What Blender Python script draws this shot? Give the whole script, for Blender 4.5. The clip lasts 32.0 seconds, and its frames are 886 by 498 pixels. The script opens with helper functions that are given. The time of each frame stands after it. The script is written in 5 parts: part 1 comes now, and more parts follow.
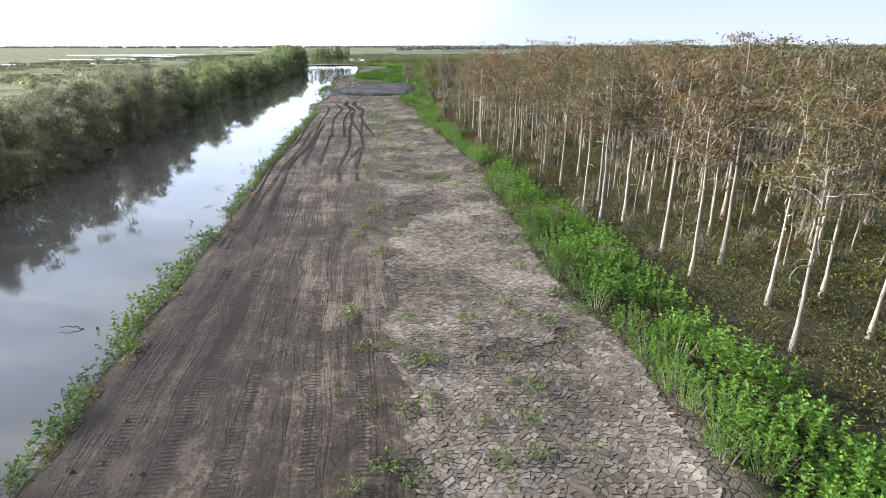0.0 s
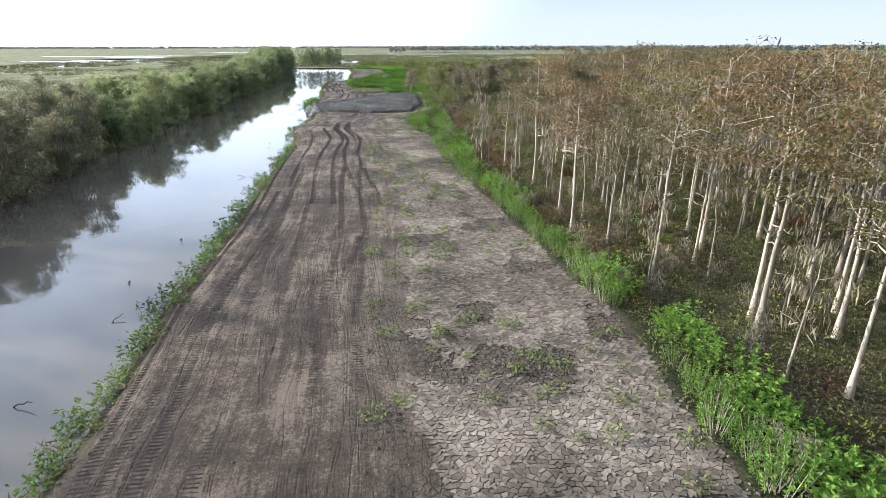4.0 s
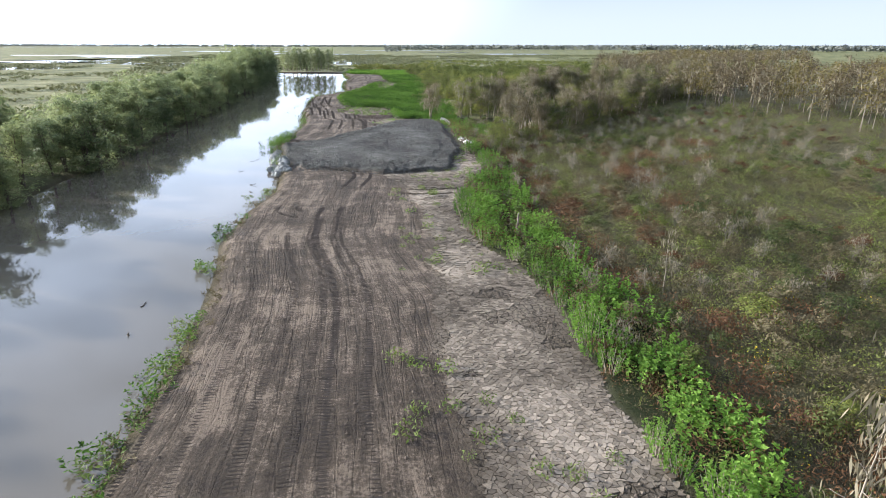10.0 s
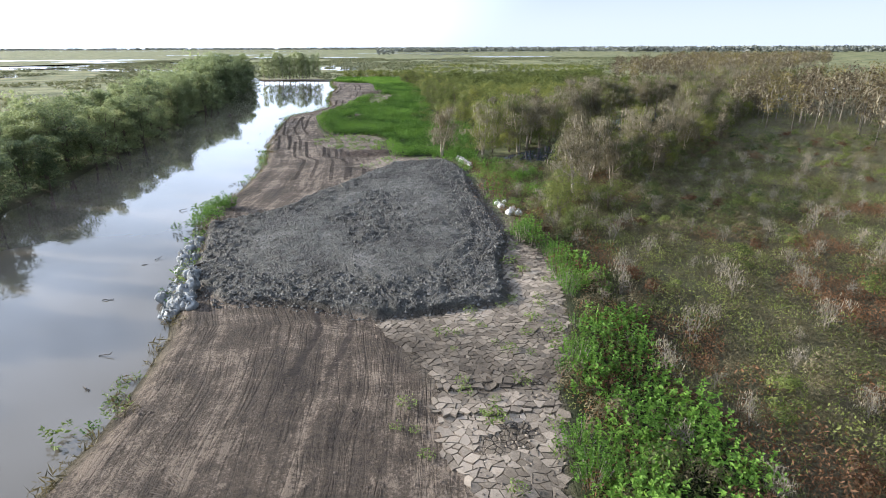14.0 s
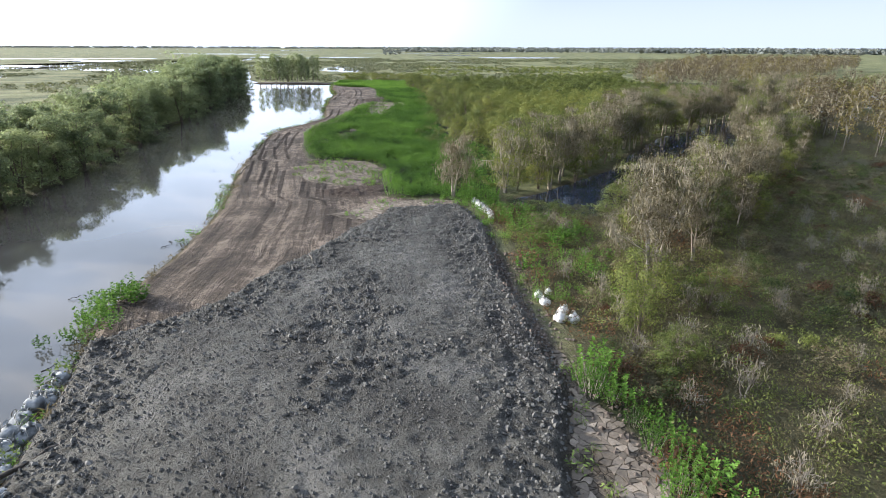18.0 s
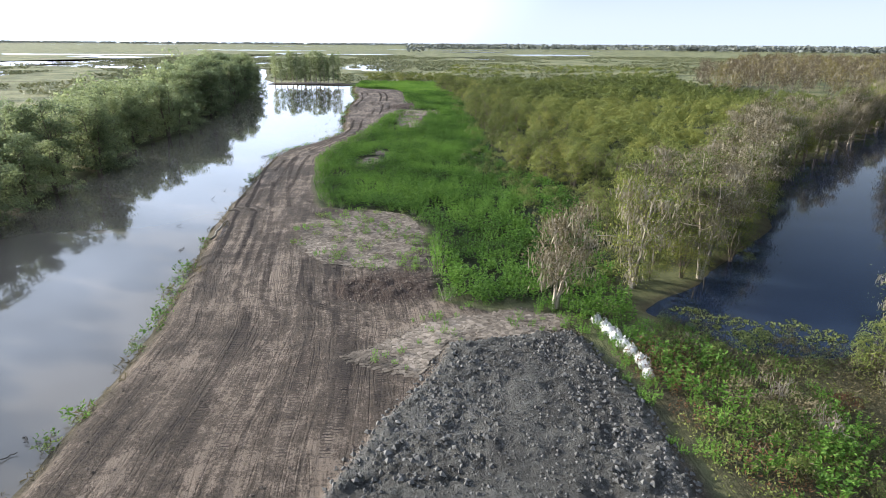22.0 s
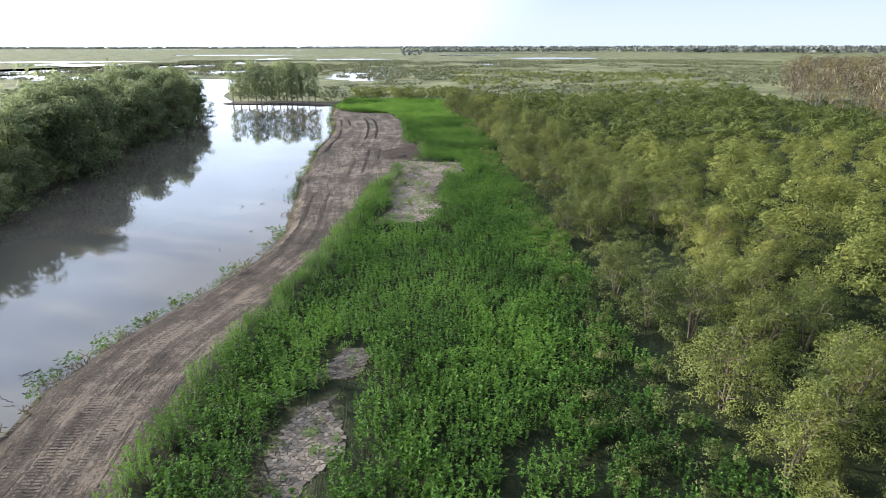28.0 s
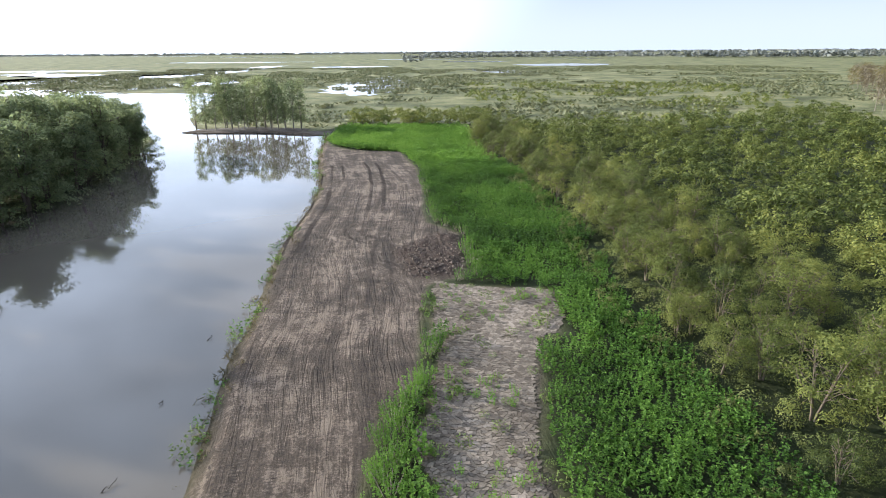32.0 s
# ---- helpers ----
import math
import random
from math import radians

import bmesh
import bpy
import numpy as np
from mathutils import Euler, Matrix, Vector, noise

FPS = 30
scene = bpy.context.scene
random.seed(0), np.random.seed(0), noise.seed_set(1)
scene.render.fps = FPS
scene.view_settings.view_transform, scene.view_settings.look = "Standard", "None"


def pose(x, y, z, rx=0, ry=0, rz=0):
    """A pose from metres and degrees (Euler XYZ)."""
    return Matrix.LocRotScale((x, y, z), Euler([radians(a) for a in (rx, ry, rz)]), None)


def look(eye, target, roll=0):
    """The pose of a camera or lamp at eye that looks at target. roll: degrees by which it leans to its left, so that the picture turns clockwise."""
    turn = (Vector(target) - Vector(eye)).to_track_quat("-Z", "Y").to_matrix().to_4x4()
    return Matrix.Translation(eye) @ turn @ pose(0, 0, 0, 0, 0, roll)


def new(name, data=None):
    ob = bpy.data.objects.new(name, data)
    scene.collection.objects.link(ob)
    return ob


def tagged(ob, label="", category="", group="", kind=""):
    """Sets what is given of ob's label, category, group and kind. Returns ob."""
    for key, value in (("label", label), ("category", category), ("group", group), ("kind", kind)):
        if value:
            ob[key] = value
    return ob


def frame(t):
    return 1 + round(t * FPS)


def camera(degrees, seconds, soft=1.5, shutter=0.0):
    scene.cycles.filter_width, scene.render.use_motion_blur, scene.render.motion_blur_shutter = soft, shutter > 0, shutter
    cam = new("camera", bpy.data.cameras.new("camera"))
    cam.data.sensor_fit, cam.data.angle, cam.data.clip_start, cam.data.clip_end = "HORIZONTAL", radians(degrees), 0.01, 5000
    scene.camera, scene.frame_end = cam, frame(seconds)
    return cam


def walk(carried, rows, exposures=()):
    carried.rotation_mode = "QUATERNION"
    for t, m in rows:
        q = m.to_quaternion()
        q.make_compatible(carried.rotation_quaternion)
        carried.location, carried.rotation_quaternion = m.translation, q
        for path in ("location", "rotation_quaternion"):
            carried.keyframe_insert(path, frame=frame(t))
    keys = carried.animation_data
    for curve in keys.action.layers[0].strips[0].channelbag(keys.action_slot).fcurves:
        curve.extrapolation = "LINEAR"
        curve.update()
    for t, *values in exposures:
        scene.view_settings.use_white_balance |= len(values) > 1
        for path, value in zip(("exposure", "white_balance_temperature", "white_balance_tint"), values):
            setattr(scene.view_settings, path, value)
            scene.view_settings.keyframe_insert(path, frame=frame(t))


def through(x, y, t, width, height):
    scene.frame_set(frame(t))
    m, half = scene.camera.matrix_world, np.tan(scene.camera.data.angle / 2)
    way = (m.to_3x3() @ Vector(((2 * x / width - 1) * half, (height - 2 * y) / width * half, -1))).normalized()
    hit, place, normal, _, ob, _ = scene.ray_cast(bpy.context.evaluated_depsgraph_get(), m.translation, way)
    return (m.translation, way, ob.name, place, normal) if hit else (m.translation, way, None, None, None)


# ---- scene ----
cam = camera(76.0, 32.0, soft=0.6)
PATH = [
    (0, (0.178, 4.55, 12.989), (0.174, 6.432, 12.313), -0.1),
    (0.5, (-0.823, 9.015, 12.985), (-0.827, 10.897, 12.309), 0.0),
    (1, (-1.724, 13.43, 12.993), (-1.726, 15.311, 12.315), 0.2),
    (1.5, (-2.602, 17.791, 13.042), (-2.6, 19.673, 12.364), 0.4),
    (2, (-3.27, 22.151, 13.18), (-3.263, 24.033, 12.503), 0.5),
    (2.5, (-3.823, 26.448, 13.305), (-3.81, 28.33, 12.628), 0.3),
    (3, (-4.299, 30.732, 13.4), (-4.276, 32.614, 12.724), -0.1),
    (3.5, (-4.781, 35.576, 13.473), (-4.759, 37.459, 12.798), -0.1),
    (5.5, (-7.656, 56.461, 13.729), (-7.643, 58.343, 13.052), -0.2),
    (6, (-8.594, 61.29, 13.82), (-8.586, 63.172, 13.143), -0.1),
    (6.5, (-9.528, 65.839, 14.018), (-9.523, 67.721, 13.342), -0.2),
    (7, (-10.398, 70.197, 14.244), (-10.393, 72.08, 13.568), -0.1),
    (7.5, (-11.157, 74.479, 14.386), (-11.148, 76.361, 13.709), -0.0),
    (8, (-11.728, 78.745, 14.513), (-11.717, 80.627, 13.835), 0.0),
    (8.5, (-12.157, 83.144, 14.609), (-12.144, 85.026, 13.93), 0.0),
    (9, (-12.484, 87.646, 14.69), (-12.455, 89.527, 14.011), 0.0),
    (9.5, (-12.856, 92.095, 14.693), (-12.819, 93.976, 14.014), -0.0),
    (10, (-13.227, 96.752, 14.746), (-13.184, 98.633, 14.067), 0.1),
    (10.5, (-13.417, 101.342, 14.775), (-13.374, 103.223, 14.097), 0.0),
    (11, (-13.534, 105.895, 14.812), (-13.491, 107.776, 14.134), 0.0),
    (11.5, (-13.726, 110.654, 14.852), (-13.686, 112.535, 14.175), 0.1),
    (12, (-14.185, 115.467, 14.846), (-14.155, 117.348, 14.168), 0.2),
    (12.5, (-14.732, 120.203, 14.863), (-14.711, 122.084, 14.185), 0.1),
    (13, (-15.196, 124.911, 15.027), (-15.175, 126.793, 14.35), 0.1),
    (13.5, (-15.639, 129.509, 15.306), (-15.604, 131.391, 14.631), -0.1),
    (14, (-15.949, 133.385, 15.585), (-15.884, 135.267, 14.912), -0.2),
    (14.5, (-16.143, 136.749, 15.863), (-16.052, 138.631, 15.192), -0.4),
    (16.5, (-16.014, 146.558, 16.404), (-15.935, 148.44, 15.732), 0.2),
    (17, (-16.012, 149.172, 16.427), (-15.947, 151.054, 15.755), 0.3),
    (17.5, (-15.96, 151.82, 16.474), (-15.909, 153.703, 15.801), 0.2),
    (18, (-15.871, 154.427, 16.525), (-15.824, 156.31, 15.851), 0.2),
    (18.5, (-15.776, 157.314, 16.595), (-15.731, 159.196, 15.92), 0.2),
    (19, (-15.771, 160.506, 16.592), (-15.737, 162.388, 15.915), 0.2),
    (19.5, (-16.04, 163.859, 16.55), (-16.022, 165.741, 15.872), 0.2),
    (20, (-16.588, 167.34, 16.495), (-16.592, 169.221, 15.816), 0.3),
    (20.5, (-17.384, 171.033, 16.534), (-17.394, 172.914, 15.854), 0.5),
    (21, (-18.309, 174.904, 16.571), (-18.329, 176.785, 15.889), 0.5),
    (21.5, (-19.314, 179.068, 16.654), (-19.34, 180.948, 15.971), 0.5),
    (22, (-20.373, 183.346, 16.739), (-20.393, 185.225, 16.055), 0.4),
    (22.5, (-21.361, 187.843, 16.756), (-21.377, 189.723, 16.072), 0.2),
    (23, (-22.295, 192.657, 16.702), (-22.304, 194.537, 16.02), 0.4),
    (23.5, (-23.155, 197.604, 16.628), (-23.157, 199.484, 15.945), 0.3),
    (24, (-23.824, 202.517, 16.618), (-23.822, 204.397, 15.937), 0.3),
    (24.5, (-24.384, 207.443, 16.651), (-24.373, 209.324, 15.972), 0.1),
    (25, (-24.869, 212.432, 16.74), (-24.849, 214.314, 16.062), -0.1),
    (25.5, (-25.188, 217.563, 16.803), (-25.169, 219.445, 16.126), -0.3),
    (27.5, (-25.372, 239.679, 17.547), (-25.374, 241.562, 16.871), 0.1),
    (28, (-25.647, 245.27, 17.64), (-25.656, 247.152, 16.963), -0.1),
    (28.5, (-26.069, 250.943, 17.769), (-26.079, 252.826, 17.094), -0.3),
    (29, (-26.552, 256.63, 17.882), (-26.565, 258.513, 17.208), -0.3),
    (29.5, (-27.107, 262.366, 17.977), (-27.124, 264.249, 17.304), -0.2),
    (30, (-27.836, 268.043, 18.054), (-27.857, 269.926, 17.38), -0.0),
    (30.5, (-28.763, 273.629, 18.142), (-28.782, 275.512, 17.469), 0.2),
    (31, (-29.843, 279.158, 18.303), (-29.854, 281.042, 17.631), 0.1),
    (31.5, (-30.903, 284.962, 18.648), (-30.915, 286.847, 17.98), 0.0),
    (32, (-31.891, 290.952, 19.088), (-31.9, 292.839, 18.426), -0.4),
]
walk(cam, [(t, look(eye, target, roll)) for t, eye, target, roll in PATH])

# ---- world and sun ----
SUN_LEFT, SUN_UP = 70.0, 18.0
a, e = radians(SUN_LEFT), radians(SUN_UP)
SUN_WAY = Vector((-math.sin(a) * math.cos(e), math.cos(a) * math.cos(e), math.sin(e)))
world = bpy.data.worlds.new("sky")
scene.world = world
world.use_nodes = True
wn, wl_ = world.node_tree.nodes, world.node_tree.links
sky = wn.new("ShaderNodeTexSky")
sky.sky_type, sky.sun_disc = "NISHITA", False
sky.sun_elevation, sky.sun_rotation = radians(SUN_UP), radians(-SUN_LEFT)
sky.air_density, sky.dust_density, sky.ozone_density = 1.0, 1.4, 2.0
# a veil of thin cloud over the whole dome, broken higher up
wc = wn.new("ShaderNodeTexCoord")
wm = wn.new("ShaderNodeMapping")
wm.inputs["Scale"].default_value = (1.5, 1.5, 3.0)
wz = wn.new("ShaderNodeTexNoise")
wz.inputs["Scale"].default_value, wz.inputs["Detail"].default_value = 1.6, 5.0
wz.inputs["Roughness"].default_value = 0.5
wr_ = wn.new("ShaderNodeValToRGB")
wr_.color_ramp.elements[0].position, wr_.color_ramp.elements[1].position = 0.40, 0.64
wr_.color_ramp.elements[0].color, wr_.color_ramp.elements[1].color = (0.45, 0.45, 0.45, 1), (0.92, 0.95, 0.95, 1)
ws = wn.new("ShaderNodeSeparateXYZ")
wh = wn.new("ShaderNodeMapRange")
wh.inputs["From Min"].default_value, wh.inputs["From Max"].default_value = 0.04, 0.3
wv = wn.new("ShaderNodeMix")
wv.data_type = "RGBA"
wv.inputs["A"].default_value = (0.7, 0.7, 0.7, 1)
wx = wn.new("ShaderNodeMix")
wx.data_type = "RGBA"
wl_.new(wc.outputs["Generated"], wm.inputs["Vector"])
wl_.new(wm.outputs["Vector"], wz.inputs["Vector"])
wl_.new(wz.outputs["Fac"], wr_.inputs["Fac"])
wl_.new(wc.outputs["Generated"], ws.inputs["Vector"])
wl_.new(ws.outputs["Z"], wh.inputs["Value"])
wl_.new(wh.outputs["Result"], wv.inputs["Factor"])
wl_.new(wr_.outputs["Color"], wv.inputs["B"])
wl_.new(wv.outputs["Result"], wx.inputs["Factor"])
# the veil glows towards the sun
wd = wn.new("ShaderNodeVectorMath")
wd.operation = "DOT_PRODUCT"
wd.inputs[1].default_value = SUN_WAY
wl_.new(wc.outputs["Generated"], wd.inputs[0])
wg = wn.new("ShaderNodeMapRange")
wg.inputs["From Min"].default_value, wg.inputs["From Max"].default_value = -0.2, 0.98
wg.inputs["To Min"].default_value, wg.inputs["To Max"].default_value = 0.15, 4.2
wg.interpolation_type = "SMOOTHSTEP"
wl_.new(wd.outputs["Value"], wg.inputs["Value"])
wb = wn.new("ShaderNodeVectorMath")
wb.operation = "SCALE"
wb.inputs[0].default_value = (5.7, 6.7, 8.6)
# and it is brighter low down, where one looks through more of it
wf = wn.new("ShaderNodeMapRange")
wf.inputs["From Min"].default_value, wf.inputs["From Max"].default_value = 0.0, 0.34
wf.inputs["To Min"].default_value, wf.inputs["To Max"].default_value = 1.5, 0.12
wl_.new(ws.outputs["Z"], wf.inputs["Value"])
wk = wn.new("ShaderNodeMath")
wk.operation = "SMOOTH_MAX"
wk.inputs[2].default_value = 0.35
wl_.new(wg.outputs["Result"], wk.inputs[0])
wl_.new(wf.outputs["Result"], wk.inputs[1])
wl_.new(wk.outputs["Value"], wb.inputs["Scale"])
wl_.new(wb.outputs["Vector"], wx.inputs["B"])
wl_.new(sky.outputs["Color"], wx.inputs["A"])
wl_.new(wx.outputs["Result"], wn["Background"].inputs["Color"])
wn["Background"].inputs["Strength"].default_value = 0.063
scene.view_settings.exposure = 1.05
sun = new("sun", bpy.data.lights.new("sun", "SUN"))
sun.data.energy, sun.data.angle, sun.data.color = 5.0, radians(1.5), (1.0, 0.93, 0.81)
sun.matrix_world = look(SUN_WAY * 400, (0, 0, 0))


# ---- materials ----
def material(name, rough=0.9, spec=0.2):
    m = bpy.data.materials.new(name)
    m.use_nodes = True
    b = m.node_tree.nodes["Principled BSDF"]
    b.inputs["Roughness"].default_value = rough
    b.inputs["Specular IOR Level"].default_value = spec
    return m, m.node_tree, b


def node(nt, kind, links=(), **values):
    n = nt.nodes.new(kind)
    for key, value in values.items():
        n.inputs[key.replace("_", " ")].default_value = value
    for key, out in links:
        nt.links.new(out, n.inputs[key])
    return n


def ramp(nt, fac, stops):
    n = nt.nodes.new("ShaderNodeValToRGB")
    el = n.color_ramp.elements
    while len(el) < len(stops):
        el.new(0.5)
    for s, (p, c) in zip(el, stops):
        s.position, s.color = p, (*c, 1) if len(c) == 3 else c
    nt.links.new(fac, n.inputs["Fac"])
    return n.outputs["Color"]


def mixed(nt, fac, x, y, blend="MIX"):
    n = nt.nodes.new("ShaderNodeMix")
    n.data_type, n.blend_type = "RGBA", blend
    for key, v in (("Factor", fac), ("A", x), ("B", y)):
        if isinstance(v, (int, float)):
            n.inputs[key].default_value = v
        elif isinstance(v, tuple):
            n.inputs[key].default_value = (*v, 1)
        else:
            nt.links.new(v, n.inputs[key])
    return n.outputs["Result"]


def maths(nt, op, x, y=0.0, z=0.0):
    n = nt.nodes.new("ShaderNodeMath")
    n.operation = op
    for k, v in enumerate((x, y, z)):
        if isinstance(v, (int, float)):
            n.inputs[k].default_value = v
        else:
            nt.links.new(v, n.inputs[k])
    return n.outputs["Value"]


def noised(nt, vec, scale, detail=4.0, rough=0.55, distort=0.0):
    n = node(nt, "ShaderNodeTexNoise", [("Vector", vec)] if vec else [], Scale=scale, Detail=detail, Roughness=rough, Distortion=distort)
    return n.outputs["Fac"]


def position(nt):
    return nt.nodes.new("ShaderNodeNewGeometry").outputs["Position"]


def attr(nt, name):
    n = nt.nodes.new("ShaderNodeAttribute")
    n.attribute_name = name
    return n.outputs["Fac"]


def bumped(nt, b, height, strength=0.5, distance=0.05):
    n = node(nt, "ShaderNodeBump", [("Height", height)], Strength=strength, Distance=distance)
    nt.links.new(n.outputs["Normal"], b.inputs["Normal"])
    return n


def leaf_material(name, dark, mid, light, through=0.35):
    """Leaves: the colour varies leaf by leaf and plant by plant, and some light passes through."""
    m, nt, b = material(name, 0.65, 0.25)
    g = nt.nodes.new("ShaderNodeNewGeometry")
    o = nt.nodes.new("ShaderNodeObjectInfo")
    big = noised(nt, g.outputs["Position"], 0.11, 2.0)
    f = maths(nt, "MULTIPLY_ADD", g.outputs["Random Per Island"], 0.46, maths(nt, "MULTIPLY_ADD", o.outputs["Random"], 0.42, maths(nt, "MULTIPLY_ADD", big, 1.0, -0.45)))
    c = ramp(nt, f, [(0.05, dark), (0.45, mid), (0.95, light)])
    nt.links.new(c, b.inputs["Base Color"])
    t = node(nt, "ShaderNodeBsdfTranslucent", [("Color", c)])
    mx = node(nt, "ShaderNodeMixShader", [(1, b.outputs[0]), (2, t.outputs[0])], Fac=through)
    nt.links.new(mx.outputs[0], nt.nodes["Material Output"].inputs["Surface"])
    return m


def bark_material(name, dark, light, scale=3.0):
    m, nt, b = material(name, 0.9, 0.15)
    tc = nt.nodes.new("ShaderNodeTexCoord")
    mp = node(nt, "ShaderNodeMapping", [("Vector", tc.outputs["Object"])], Scale=(1, 1, 0.18))
    n1 = noised(nt, mp.outputs["Vector"], scale * 3, 5.0, 0.65)
    n2 = noised(nt, tc.outputs["Object"], 0.6, 2.0)
    f = maths(nt, "MULTIPLY_ADD", n2, 0.6, maths(nt, "MULTIPLY", n1, 0.6))
    nt.links.new(ramp(nt, f, [(0.35, dark), (0.75, light)]), b.inputs["Base Color"])
    bumped(nt, b, n1, 0.6, 0.04)
    return m


BARK_PALE = bark_material("pale_bark", (0.25, 0.2, 0.155), (0.56, 0.49, 0.41))
BARK_GREY = bark_material("grey_bark", (0.15, 0.125, 0.1), (0.38, 0.34, 0.29))
BARK_FAR = bark_material("far_grey_bark", (0.1, 0.085, 0.07), (0.22, 0.195, 0.165))
BARK_DARK = bark_material("dark_bark", (0.07, 0.055, 0.045), (0.2, 0.165, 0.13))
LEAF_RUST = leaf_material("rust_cypress_needles", (0.07, 0.05, 0.025), (0.17, 0.108, 0.046), (0.29, 0.175, 0.072), 0.38)
LEAF_OLIVE = leaf_material("olive_cypress_needles", (0.05, 0.048, 0.018), (0.12, 0.104, 0.037), (0.22, 0.175, 0.065), 0.38)
LEAF_BANK = leaf_material("bank_tree_leaves", (0.1, 0.135, 0.07), (0.22, 0.265, 0.13), (0.38, 0.42, 0.2), 0.52)
LEAF_BANK_DULL = leaf_material("dull_bank_leaves", (0.12, 0.125, 0.08), (0.235, 0.24, 0.15), (0.38, 0.37, 0.23), 0.5)
LEAF_SHRUB = leaf_material("bright_shrub_leaves", (0.028, 0.07, 0.012), (0.112, 0.225, 0.034), (0.21, 0.36, 0.064), 0.4)
LEAF_WILLOW = leaf_material("willow_leaves", (0.03, 0.048, 0.012), (0.124, 0.152, 0.036), (0.27, 0.275, 0.068), 0.36)
LEAF_SCRUB = leaf_material("dry_scrub", (0.036, 0.031, 0.016), (0.1, 0.085, 0.044), (0.215, 0.182, 0.108))
LEAF_SCRUB_GREEN = leaf_material("green_scrub", (0.03, 0.045, 0.014), (0.098, 0.122, 0.035), (0.2, 0.22, 0.064))
LEAF_RED = leaf_material("red_brown_scrub", (0.05, 0.028, 0.014), (0.125, 0.062, 0.03), (0.21, 0.115, 0.058))
LEAF_YELLOW = leaf_material("yellow_flowers", (0.35, 0.26, 0.02), (0.55, 0.42, 0.03), (0.7, 0.55, 0.06))
LEAF_FARCYP = leaf_material("far_cypress_needles", (0.06, 0.05, 0.032), (0.115, 0.09, 0.052), (0.18, 0.138, 0.078), 0.25)
MOSS = leaf_material("grey_hanging_moss", (0.1, 0.09, 0.062), (0.215, 0.19, 0.132), (0.35, 0.31, 0.225), 0.25)
# lightened and greyed: distance haze is painted into these far leaves
LEAF_FAR_HAZED = leaf_material("hazed_far_wood_leaves", (0.13, 0.145, 0.135), (0.18, 0.195, 0.175), (0.23, 0.24, 0.21), 0.2)
LEAF_MARSH = leaf_material("pale_marsh_growth", (0.12, 0.135, 0.075), (0.2, 0.21, 0.11), (0.29, 0.29, 0.16), 0.2)


